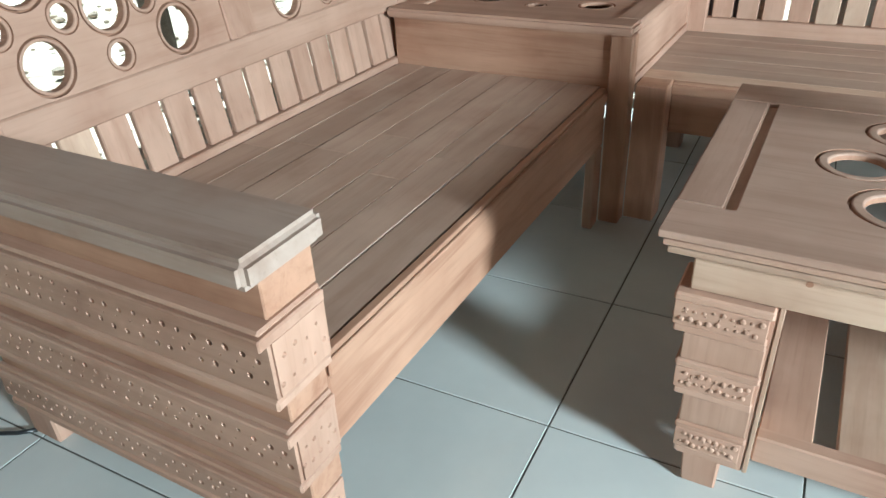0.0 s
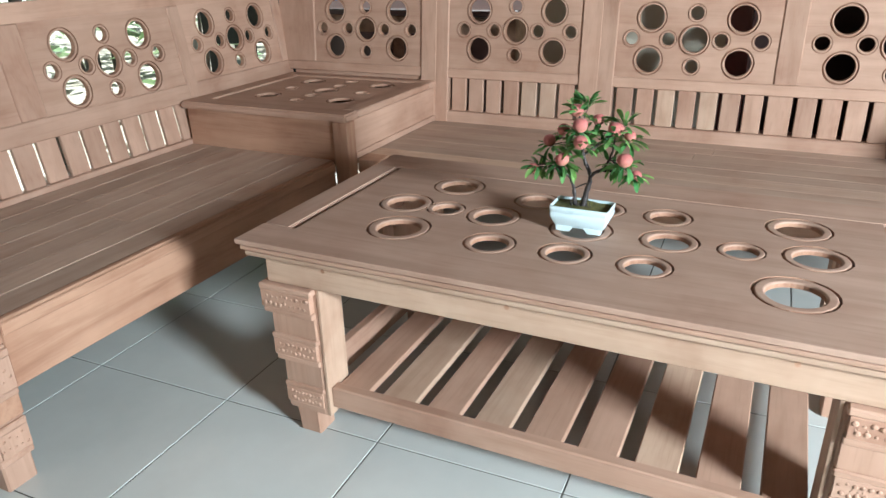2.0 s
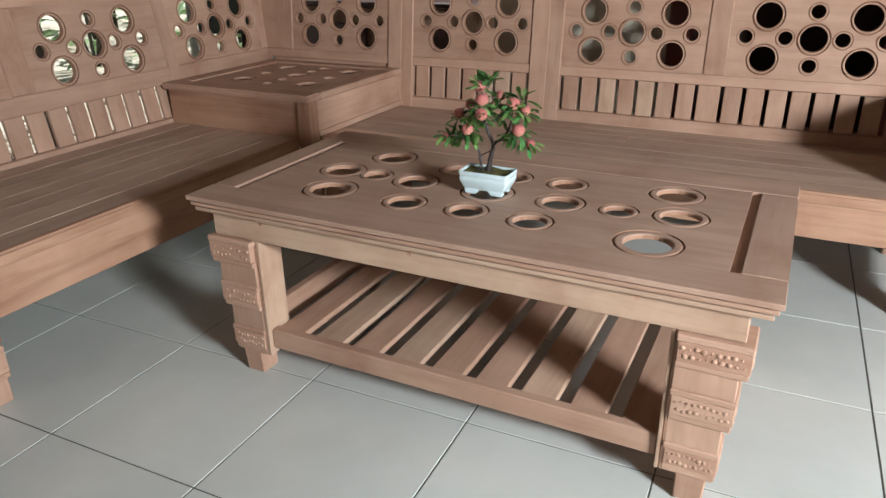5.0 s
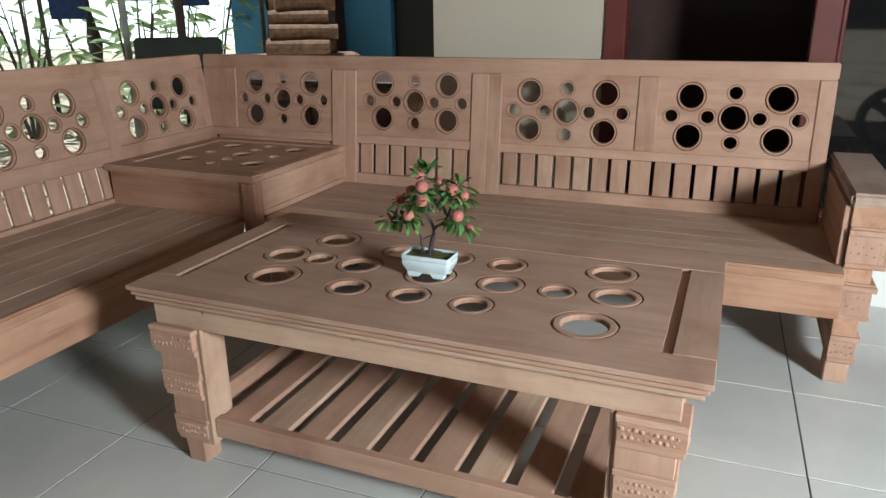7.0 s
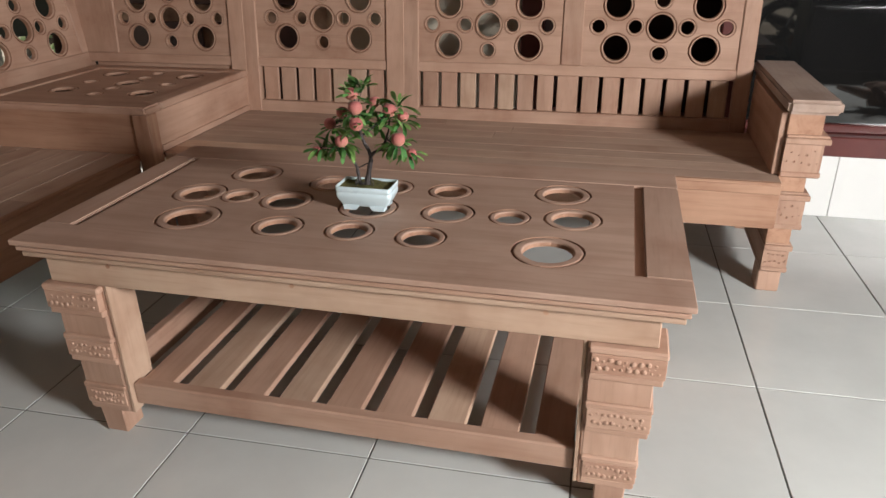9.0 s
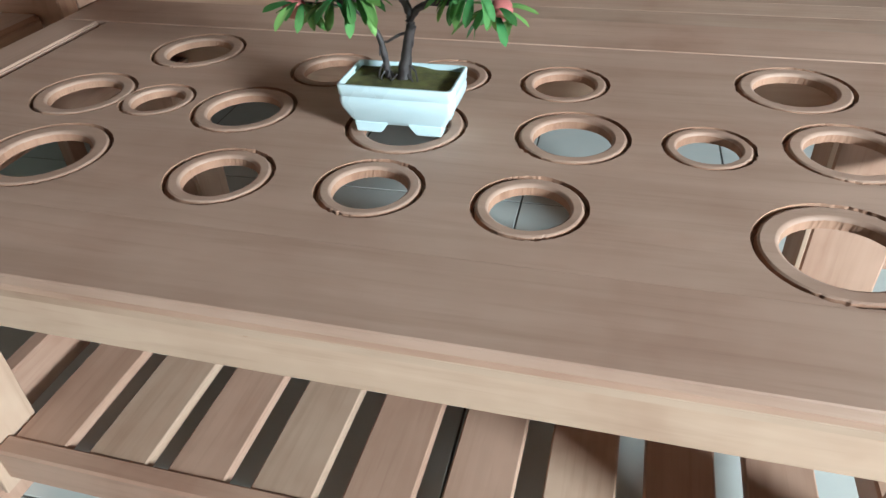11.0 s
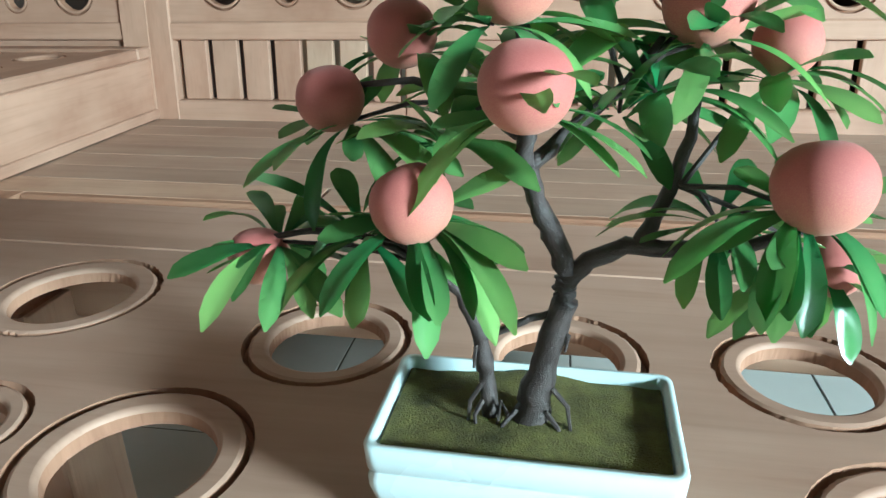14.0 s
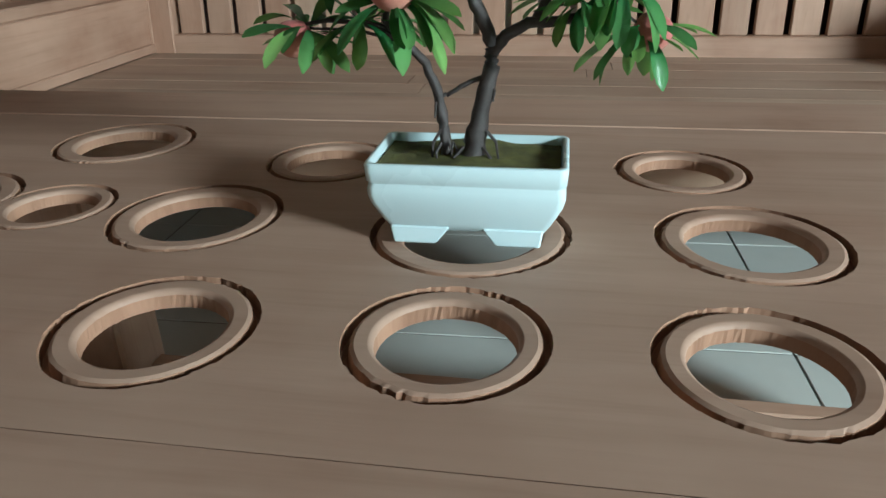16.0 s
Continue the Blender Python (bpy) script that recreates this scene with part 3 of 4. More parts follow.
# ---- more materials ----
WALL = plain("cream_wall_paint", (0.46, 0.415, 0.335), 0.8, 1.5, 0.06, 0.12)
WHITE = plain("white_plinth_tile", (0.80, 0.80, 0.78), 0.3, 3.0, 0.04, 0.03)
FRAME = plain("dark_red_frame_paint", (0.11, 0.026, 0.022), 0.35, 5.0, 0.25, 0.08)
# ceiling brown kept dark to cut bounced fill light
CEIL = plain("dark_unseen_ceiling", (0.10, 0.070, 0.050), 0.85, 1.2, 0.12, 0.1)
CONCRETE = plain("grey_green_cement", (0.30, 0.32, 0.30), 0.85, 7.0, 0.3, 0.5, dist=0.004)
PORCELAIN = plain("white_plastic_pot", (0.61, 0.73, 0.77), 0.28, 6.0, 0.03, 0.02)
BARK = plain("dark_bark", (0.045, 0.035, 0.034), 0.45, 120.0, 0.5, 0.6, dist=0.001)
BLUE = plain("blue_wall_paint", (0.10, 0.34, 0.62), 0.7, 1.5, 0.08, 0.05)
BROWN = plain("dark_brown_post", (0.05, 0.022, 0.018), 0.5, 4.0, 0.3, 0.1)
BLACK = plain("black_plastic", (0.012, 0.012, 0.013), 0.4, 10.0, 0.2, 0.05)
DARKGREEN = plain("dark_green_paint", (0.018, 0.028, 0.024), 0.5, 6.0, 0.3, 0.1)
STEEL = plain("dull_steel", (0.45, 0.45, 0.45), 0.3, 30.0, 0.2, 0.05, metallic=1.0)
TRUNK = plain("tree_bark", (0.09, 0.075, 0.06), 0.9, 12.0, 0.4, 0.8, dist=0.01)
TERRA = plain("terracotta", (0.42, 0.16, 0.09), 0.8, 9.0, 0.2, 0.2)
ROOF = plain("clay_roof", (0.26, 0.12, 0.08), 0.8, 5.0, 0.3, 0.3)
CLOTH = plain("blue_cloth", (0.06, 0.10, 0.24), 0.9, 14.0, 0.25, 0.3)
CLOTH2 = plain("pale_cloth", (0.55, 0.62, 0.72), 0.9, 14.0, 0.15, 0.3)
LOG = plain("cut_log", (0.24, 0.145, 0.095), 0.85, 16.0, 0.4, 0.5, dist=0.006)


def glass_mat():
    m, ns, ln, b = mat("dark_window_glass")
    tc = ns.new("ShaderNodeTexCoord")
    n = node(ns, "ShaderNodeTexNoise", Scale=1.4, Detail=2.0)
    ln.new(tc.outputs["Object"], n.inputs["Vector"])
    r = ramp(ns, (0.3, (0.006, 0.006, 0.006)), (0.7, (0.010, 0.010, 0.010)))
    ln.new(n.outputs["Fac"], r.inputs[0])
    ln.new(r.outputs[0], b.inputs["Base Color"])
    b.inputs["Roughness"].default_value = 0.03
    b.inputs["IOR"].default_value = 1.5
    b.inputs["Specular IOR Level"].default_value = 1.0
    bp = node(ns, "ShaderNodeBump", Strength=0.02, Distance=0.01)
    ln.new(n.outputs["Fac"], bp.inputs["Height"])
    ln.new(bp.outputs[0], b.inputs["Normal"])
    return m


GLASS = glass_mat()


def leaf_mat(name, dark, light, rough, tip=False):
    m, ns, ln, b = mat(name)
    tc, info = ns.new("ShaderNodeTexCoord"), ns.new("ShaderNodeObjectInfo")
    geo = ns.new("ShaderNodeNewGeometry")
    n = node(ns, "ShaderNodeTexNoise", Scale=38.0, Detail=3.0)
    ln.new(tc.outputs["Object"], n.inputs["Vector"])
    add = math_node(ns, "ADD")
    ln.new(info.outputs["Random"], add.inputs[0])
    ln.new(geo.outputs["Random Per Island"], add.inputs[1])
    fr = math_node(ns, "FRACT")
    ln.new(add.outputs[0], fr.inputs[0])
    mix = math_node(ns, "MULTIPLY_ADD", b=0.55)
    ln.new(fr.outputs[0], mix.inputs[0])
    sc = math_node(ns, "MULTIPLY", b=0.45)
    ln.new(n.outputs["Fac"], sc.inputs[0])
    ln.new(sc.outputs[0], mix.inputs[2])
    if tip:
        sep = ns.new("ShaderNodeSeparateXYZ")
        ln.new(tc.outputs["Object"], sep.inputs[0])
        ty = math_node(ns, "MULTIPLY", b=9.0)
        ln.new(sep.outputs[1], ty.inputs[0])
        tot = math_node(ns, "ADD")
        ln.new(mix.outputs[0], tot.inputs[0])
        ln.new(ty.outputs[0], tot.inputs[1])
        mix = math_node(ns, "SUBTRACT", b=0.10)
        ln.new(tot.outputs[0], mix.inputs[0])
    r = ramp(ns, (0.15, dark), (0.62, tuple((a + c) / 2 for a, c in zip(dark, light))), (0.9, light))
    ln.new(mix.outputs[0], r.inputs[0])
    ln.new(r.outputs[0], b.inputs["Base Color"])
    b.inputs["Roughness"].default_value = rough
    b.inputs["Specular IOR Level"].default_value = 0.75
    tr = ns.new("ShaderNodeBsdfTranslucent")
    ln.new(r.outputs[0], tr.inputs["Color"])
    ms = ns.new("ShaderNodeMixShader")
    ms.inputs[0].default_value = 0.32
    ln.new(b.outputs[0], ms.inputs[1])
    ln.new(tr.outputs[0], ms.inputs[2])
    ln.new(ms.outputs[0], ns["Material Output"].inputs["Surface"])
    return m


LEAF = leaf_mat("glossy_plastic_leaf", (0.060, 0.245, 0.085), (0.36, 0.56, 0.19), 0.24, True)
SHRUB = leaf_mat("garden_leaf", (0.14, 0.26, 0.09), (0.50, 0.62, 0.36), 0.4)


def peach_mat():
    m, ns, ln, b = mat("velvet_peach_skin")
    tc, info = ns.new("ShaderNodeTexCoord"), ns.new("ShaderNodeObjectInfo")
    n = node(ns, "ShaderNodeTexNoise", Scale=55.0, Detail=3.0)
    ln.new(tc.outputs["Object"], n.inputs["Vector"])
    sep = ns.new("ShaderNodeSeparateXYZ")
    ln.new(tc.outputs["Object"], sep.inputs[0])
    ma = math_node(ns, "MULTIPLY_ADD", b=0.30)
    ln.new(sep.outputs[2], ma.inputs[0])
    ln.new(n.outputs["Fac"], ma.inputs[2])
    r = ramp(ns, (0.1, (0.52, 0.25, 0.17)), (0.5, (0.41, 0.130, 0.112)), (0.9, (0.33, 0.082, 0.080)))
    ln.new(ma.outputs[0], r.inputs[0])
    ln.new(r.outputs[0], b.inputs["Base Color"])
    b.inputs["Roughness"].default_value = 0.75
    b.inputs["Sheen Weight"].default_value = 0.15
    b.inputs["Sheen Tint"].default_value = (1.0, 0.75, 0.68, 1)
    n2 = node(ns, "ShaderNodeTexNoise", Scale=900.0, Detail=2.0)
    ln.new(tc.outputs["Object"], n2.inputs["Vector"])
    bp = node(ns, "ShaderNodeBump", Strength=0.15, Distance=0.0006)
    ln.new(n2.outputs["Fac"], bp.inputs["Height"])
    ln.new(bp.outputs[0], b.inputs["Normal"])
    return m


PEACH = peach_mat()
MOSS = plain("olive_moss", (0.115, 0.105, 0.028), 0.95, 90.0, 0.45, 0.9, dist=0.002)


def soil_mat():
    m, ns, ln, b = mat("dry_stony_soil")
    geo = ns.new("ShaderNodeNewGeometry")
    n1 = node(ns, "ShaderNodeTexNoise", Scale=1.1, Detail=8.0, Roughness=0.65)
    n2 = node(ns, "ShaderNodeTexVoronoi", Scale=16.0)
    ln.new(geo.outputs["Position"], n1.inputs["Vector"])
    ln.new(geo.outputs["Position"], n2.inputs["Vector"])
    r = ramp(ns, (0.3, (0.34, 0.27, 0.20)), (0.5, (0.58, 0.51, 0.43)), (0.75, (0.70, 0.64, 0.57)))
    ln.new(n1.outputs["Fac"], r.inputs[0])
    ln.new(r.outputs[0], b.inputs["Base Color"])
    b.inputs["Roughness"].default_value = 0.95
    add = math_node(ns, "ADD")
    ln.new(n1.outputs["Fac"], add.inputs[0])
    ln.new(n2.outputs["Distance"], add.inputs[1])
    bp = node(ns, "ShaderNodeBump", Strength=0.8, Distance=0.04)
    ln.new(add.outputs[0], bp.inputs["Height"])
    ln.new(bp.outputs[0], b.inputs["Normal"])
    return m


SOIL = soil_mat()
STONE = plain("rubble_stone", (0.36, 0.30, 0.24), 0.9, 5.0, 0.4, 0.6, dist=0.01)

# ---- ground, porch shell and facade ----
PORCH_Y, PORCH_X, GROUND = -0.697, -1.376, -0.13


def ground():
    bm = bmesh.new()
    near = [-40, -20, -12, -8, -6, -5] + [-4.4 + 0.3 * i for i in range(11)] + [-0.8, 0.5, 2, 4, 7, 12, 20, 40]
    ys = [-40, -20, -10, -6, -4, -3, -2, -1.4] + [-0.8 + 0.3 * i for i in range(16)] + [4.6, 6, 8, 12, 20, 40]
    grid = [[bm.verts.new((x, y, GROUND + 0.05 * (noise.noise((x * 0.9, y * 0.9, 0)) - 0.2) * (1 if (x < PORCH_X - 0.05 or y < PORCH_Y - 0.3) else 0) - 0.03)) for y in ys] for x in near]
    for i in range(len(near) - 1):
        for j in range(len(ys) - 1):
            bm.faces.new((grid[i][j], grid[i + 1][j], grid[i + 1][j + 1], grid[i][j + 1]))
    ob = new("ground", mesh(bm, "ground", SOIL, True))
    tagged(ob, "dry stony earth yard around the porch", "ground", kind="structure")


def rubble():
    rng = random.Random(21)
    bm = bmesh.new()
    for k in range(520):
        x, y = rng.uniform(-5.2, -1.45), rng.uniform(-1.6, 3.2)
        r = rng.choice((0.012, 0.018, 0.025, 0.04)) * rng.uniform(0.7, 1.5)
        b = bmesh.new()
        bmesh.ops.create_icosphere(b, subdivisions=1, radius=r)
        for v in b.verts:
            v.co *= 1 + 0.35 * (rng.random() - 0.5)
            v.co.z *= 0.6
        merge(bm, b, Matrix.Translation((x, y, GROUND - 0.025 + r * 0.35)) @ Matrix.Rotation(rng.uniform(0, 6), 4, "Z"))
    ob = new("rubble", mesh(bm, "rubble", STONE))
    tagged(ob, "scattered small stones and clods on dry earth", "stones", kind="stuff")


def shell():
    # unseen porch ceiling, drawn far out to hold the daylight low
    ob = new("ceiling", mesh(block(-1.75, 4.6, -3.3, 1.751, 2.50, 2.58, bev=0), "ceiling", CEIL))
    tagged(ob, "unseen dark brown ceiling over the porch, extended to block light", "ceiling", kind="structure")
    # unseen low eaves, added to keep sky and yard light out
    bm = bmesh.new()
    for quad in (((-1.75, -3.3, 2.52), (-1.75, 5.0, 2.52), (-2.75, 5.0, 1.72), (-2.75, -3.3, 1.72)), ((-1.75, -3.3, 2.52), (4.6, -3.3, 2.52), (4.6, -4.3, 1.72), (-1.75, -4.3, 1.72)),
                 ((4.6, -3.3, 2.52), (4.6, 1.75, 2.52), (5.9, 1.75, 2.0), (5.9, -3.3, 2.0))):
        up = [bm.verts.new((x, y, z + 0.05)) for x, y, z in quad]
        dn = [bm.verts.new(q) for q in quad]
        bm.faces.new(up)
        bm.faces.new(dn[::-1])
        for k in range(4):
            bm.faces.new((up[k], dn[k], dn[(k + 1) % 4], up[(k + 1) % 4]))
    ob = new("eaves", mesh(bm, "eaves", ROOF))
    tagged(ob, "unseen low sloping eaves added around the porch to block light", "eaves", kind="structure")
    ob = new("roof", mesh(block(-0.2, 4.9, 1.7515, 5.6, 2.5005, 2.62, bev=0), "roof", ROOF))
    tagged(ob, "clay tiled roof of the house", "roof", kind="structure")
    w = thing("wall_north", "cream painted house wall with white tiled plinth", "wall", kind="structure")
    part("wall_panel", block(0.012, 0.722, 1.752, 1.93, 0.30, 2.50, bev=0.002), WALL, w)
    part("wall_panel", block(0.7225, 4.6, 1.752, 1.93, 2.05, 2.50, bev=0.002), WALL, w)
    part("side_wall", block(0.012, 0.16, 1.931, 5.2, -0.1, 2.50, bev=0.002), WALL, w)
    part("back_panel", block(0.161, 4.6, 2.90, 2.70, -0.1, 2.50, bev=0), BROWN, w)
    p = 0.407
    part("plinth_core", block(0.012, 4.6, 1.705, 1.93, -0.1, 0.2275, bev=0), WALL, w)
    for i in range(11):
        xa = 0.252 + (i - 1) * p
        xa0 = max(xa, 0.014)
        part("plinth_tile", block(xa0 + 0.001, xa + p - 0.001, 1.692, 1.7048, 0.0, 0.228, bev=0.0015), WHITE, w)
    part("ledge", block(0.012, 4.6, 1.685, 1.93, 0.2285, 0.30, bev=0.004), FRAME, w, "dark red painted ledge")

    def window(name, a, b, parts, jamb=0.078):
        win = thing(name, "large dark glass window in dark red wooden frame", "window", kind="structure")
        part("window_frame", block(a, a + jamb, 1.735, 1.84, 0.3005, 2.049, bev=0.004), FRAME, win)
        part("window_frame", block(b - 0.085, b, 1.735, 1.84, 0.3005, 2.049, bev=0.004), FRAME, win)
        part("window_frame", block(a + jamb + 0.0005, b - 0.0855, 1.74, 1.84, 1.97, 2.049, bev=0.004), FRAME, win)
        part("window_frame", block(a + jamb + 0.0005, b - 0.0855, 1.74, 1.84, 0.3005, 0.33, bev=0.004), FRAME, win)
        if parts:
            part("pane", block(a + jamb + 0.0005, b - 0.0855, 1.765, 1.772, 0.3305, 1.9695, bev=0), GLASS, win)

    window("window_1", 0.7230, 1.5150, 0)
    window("window_2", 1.5155, 3.0500, 1, 0.014)
    window("window_3", 3.0505, 4.59, 1)


def tile_floor():
    f = thing("floor", "pale grey glazed ceramic porch floor tiles with dark joints", "floor", kind="structure")
    part("joint_bed", block(PORCH_X, 4.6, PORCH_Y, 1.7215, -0.30, -0.002, bev=0), GROUT, f)
    p, g = 0.409, 0.0018
    # the tiles were laid a little askew of the benches
    lay = Matrix.Translation((0.252, 0.072, 0)) @ Matrix.Rotation(radians(1.5), 4, "Z")
    shared = {}
    for i in range(-4, 11):
        for j in range(-2, 5):
            xa, ya = i * p, j * p
            x0, x1, y0, y1 = max(xa, PORCH_X - 0.252) + g, min(xa + p, 4.3) - g, max(ya, PORCH_Y - 0.072) + g, min(ya + p, 1.66) - g
            if x1 - x0 < 0.02 or y1 - y0 < 0.02:
                continue
            key = (round(x1 - x0, 4), round(y1 - y0, 4))
            if key not in shared:
                shared[key] = mesh(block(0, x1 - x0, 0, y1 - y0, -0.010, 0.0, bev=0.001), "tile", TILE)
            ob = new("tile", shared[key])
            ob.matrix_world = lay @ Matrix.Translation((x0, y0, 0))
            ob.parent = f


ground()
shell()


# ---- the potted bonsai on the table ----
def rect_loops(loops, n=4, r=0.006):
    """Stacked rounded rectangles (half x, half y, z)."""
    b = bmesh.new()
    rings = []
    for hx, hy, z in loops:
        ring = []
        for cx, cy, a0 in ((hx - r, hy - r, 0), (-hx + r, hy - r, 90), (-hx + r, -hy + r, 180), (hx - r, -hy + r, 270)):
            for k in range(n):
                a = radians(a0 + 90 * k / (n - 1))
                ring.append(b.verts.new((cx + r * math.cos(a), cy + r * math.sin(a), z)))
        rings.append(ring)
    for a, c in zip(rings, rings[1:]):
        m = len(a)
        for i in range(m):
            b.faces.new((a[i], a[(i + 1) % m], c[(i + 1) % m], c[i]))
    b.faces.new(rings[0][::-1])
    b.faces.new(rings[-1])
    return b


def leaf_mesh(length, width, droop, seg=10):
    b = bmesh.new()
    rows = []
    for i in range(seg + 1):
        s = i / seg
        w = width / 2 * (0.12 + 0.88 * min(1.0, s / 0.62) ** 1.1) * (1 if s < 0.74 else math.sqrt(max(0.015, 1 - ((s - 0.74) / 0.262) ** 2)))
        y = length * s
        z = length * (0.30 * s - (droop + 0.22) * s * s)
        rows.append([b.verts.new((-w, y, z + 0.16 * w)), b.verts.new((0, y, z - 0.10 * w)), b.verts.new((w, y, z + 0.16 * w))])
    for p, q in zip(rows, rows[1:]):
        b.faces.new((p[0], p[1], q[1], q[0]))
        b.faces.new((p[1], p[2], q[2], q[1]))
    bmesh.ops.solidify(b, geom=b.faces[:], thickness=0.0007)
    return b


def aim(at, d, roll):
    """A pose at a point with +y along d."""
    d = Vector(d).normalized()
    side = d.cross(Vector((0, 0, 1)))
    side = side.normalized() if side.length > 0.05 else Vector((1, 0, 0))
    up = side.cross(d)
    m = Matrix((side, d, up)).transposed().to_4x4()
    return Matrix.Translation(at) @ m @ Matrix.Rotation(roll, 4, "Y")


def bonsai():
    cx, cy, z0 = 0.6125, 0.3015, TH
    t = thing("potted_bonsai", "artificial bonsai peach tree in white pot on the coffee table", "plant", at=(cx, cy, z0))

    def put(bm):
        bm.transform(Matrix.Translation((-cx, -cy, -z0)))
        return bm

    def at_pot(bm):
        bm.transform(Matrix.Translation((0, 0, -0.0005)))
        return bm

    pot = part("pot", at_pot(rect_loops([(.043, .021, .0078), (.0462, .0242, .0090), (.0495, .0270, .0145), (.0530, .0298, .0215), (.0556, .0318, .0270), (.0569, .0328, .0320), (.0570, .0329, .0360), (.0562, .0322, .0392),
                                         (.0562, .0322, .0400), (.0572, .0330, .0408), (.0578, .0334, .0505), (.0572, .0328, .0515), (.0548, .0304, .0515), (.0540, .0298, .0420)], 5, 0.005)),
               PORCELAIN, t, "white plastic rectangular pot", smooth=True)
    for sx in (-1, 1):
        for sy in (-1, 1):
            bm = block(0.018, 0.0435, 0.010, 0.0265, 0.0, 0.0115, bev=0.0012)
            move(bm, lambda x, y, z: ((x - 0.009 * (z / 0.0115) if x < 0.03 else x + 0.002 * z / 0.0115) * sx, y * sy, z))
            part("pot_foot", bm, PORCELAIN, pot)
    bm = bmesh.new()
    nx, ny = 22, 12
    g = [[bm.verts.new((-0.0532 + 0.1064 * i / nx, -0.0290 + 0.058 * j / ny, 0.0462 + 0.0014 * noise.noise((i * 0.45, j * 0.45, 3)) + 0.0030 * math.exp(-((i - 11) ** 2) / 22))) for j in range(ny + 1)] for i in range(nx + 1)]
    for i in range(nx):
        for j in range(ny):
            bm.faces.new((g[i][j], g[i + 1][j], g[i + 1][j + 1], g[i][j + 1]))
    part("moss", bm, MOSS, t, "olive green moss filling", smooth=True)

    def limb(name, pts, radii, seg=9):
        rng = random.Random(len(pts))
        fine, rad = [], []
        for i in range(len(pts) - 1):
            for k in range(4):
                s = k / 4
                p = Vector(pts[i]).lerp(Vector(pts[i + 1]), s)
                fine.append(p + Vector((rng.uniform(-1, 1), rng.uniform(-1, 1), 0)) * 0.0006)
                rad.append((radii[i] * (1 - s) + radii[i + 1] * s) * rng.uniform(0.92, 1.1))
        fine.append(pts[-1])
        rad.append(radii[-1])
        part(name, put(tube(fine, rad, seg)), BARK, t, smooth=True)

    limb("trunk", [(.614, .300, .509), (.6155, .300, .522), (.620, .300, .545), (.6245, .299, .566), (.625, .298, .578), (.620, .297, .592), (.614, .294, .606), (.610, .290, .622), (.612, .288, .645), (.605, .292, .672), (.598, .296, .692)],
         [.0082, .0064, .0052, .0046, .0042, .0038, .0034, .0031, .0027, .0022, .0015])
    limb("branch", [(.624, .299, .572), (.632, .298, .583), (.645, .296, .590), (.660, .292, .591), (.680, .284, .597), (.692, .276, .606)], [.0036, .0033, .003, .0027, .0021, .0014])
    limb("branch", [(.648, .296, .590), (.655, .300, .603), (.662, .306, .625), (.664, .310, .650)], [.0028, .0026, .0020, .0014])
    limb("branch", [(.611, .290, .617), (.624, .300, .628), (.640, .312, .640), (.652, .318, .655)], [.0028, .0024, .0018, .0012])
    limb("branch", [(.600, .300, .509), (.597, .300, .530), (.595, .299, .549), (.588, .297, .568), (.577, .293, .580), (.568, .288, .592), (.572, .278, .604)], [.0042, .0034, .003, .0027, .0024, .002, .0014])
    limb("branch", [(.574, .291, .583), (.555, .292, .590), (.535, .290, .592), (.520, .286, .590)], [.0016, .0014, .0012, .0010])
    limb("branch", [(.620, .300, .560), (.610, .300, .556), (.599, .300, .549)], [.0016, .0014, .0012])
    limb("branch", [(.608, .291, .628), (.592, .302, .636), (.570, .308, .642), (.550, .308, .640)], [.0020, .0016, .0013, .0010])
    for a, b, c in (((.606, .298, .514), (.603, .295, .524), (.6015, .293, .511)), ((.609, .296, .520), (.604, .292, .515), (.603, .291, .510)), ((.622, .297, .530), (.628, .295, .524), (.630, .294, .511)),
                    ((.620, .296, .520), (.625, .293, .515), (.627, .292, .509)), ((.596, .298, .530), (.591, .296, .522), (.590, .295, .510)), ((.596, .298, .522), (.593, .294, .517), (.594, .293, .509)),
                    ((.599, .299, .551), (.593, .297, .545), (.5925, .296, .537)), ((.622, .298, .556), (.627, .297, .553), (.626, .296, .547))):
        part("root", put(tube([a, b, c], [.0011, .0009, .0006], 6)), BARK, t)
    fruit = [(.606, .279, .676, .0148), (.612, .264, .648, .0142), (.578, .267, .612, .0138), (.693, .270, .621, .0146), (.664, .312, .666, .0150), (.541, .305, .636, .0128), (.566, .312, .657, .0128),
             (.690, .318, .653, .0115), (.592, .300, .698, .0140), (.516, .286, .583, .0115), (.710, .300, .585, .0112), (.626, .335, .676, .0120)]
    shape = bmesh.new()
    bmesh.ops.create_uvsphere(shape, u_segments=24, v_segments=16, radius=1.0)
    for v in shape.verts:
        a = math.atan2(v.co.y, v.co.x)
        crease = math.exp(-((a + 1.2) / 0.16) ** 2) * (1 - abs(v.co.z)) * 0.05
        top = max(0.0, v.co.z) ** 6 * 0.10
        v.co = Vector((v.co.x * (1 - crease), v.co.y * (1 - crease), v.co.z * 0.99 - top))
    unit = mesh(shape, "peach", PEACH, True)
    for x, y, z, r in fruit:
        r *= 0.94
        o = new("peach", unit)
        o.parent = t
        o.location = (x - cx, y - cy, z - z0)
        o.scale = (r, r, r)
        o.rotation_euler = (random.uniform(-0.4, 0.4), random.uniform(-0.4, 0.4), random.uniform(0, 6))
    kinds = [mesh(leaf_mesh(l, w, d), "leaf", LEAF, True) for l, w, d in ((.035, .0090, .34), (.040, .0098, .12), (.033, .0090, .50), (.028, .0086, -.10), (.041, .0094, .40))]
    rng = random.Random(77)
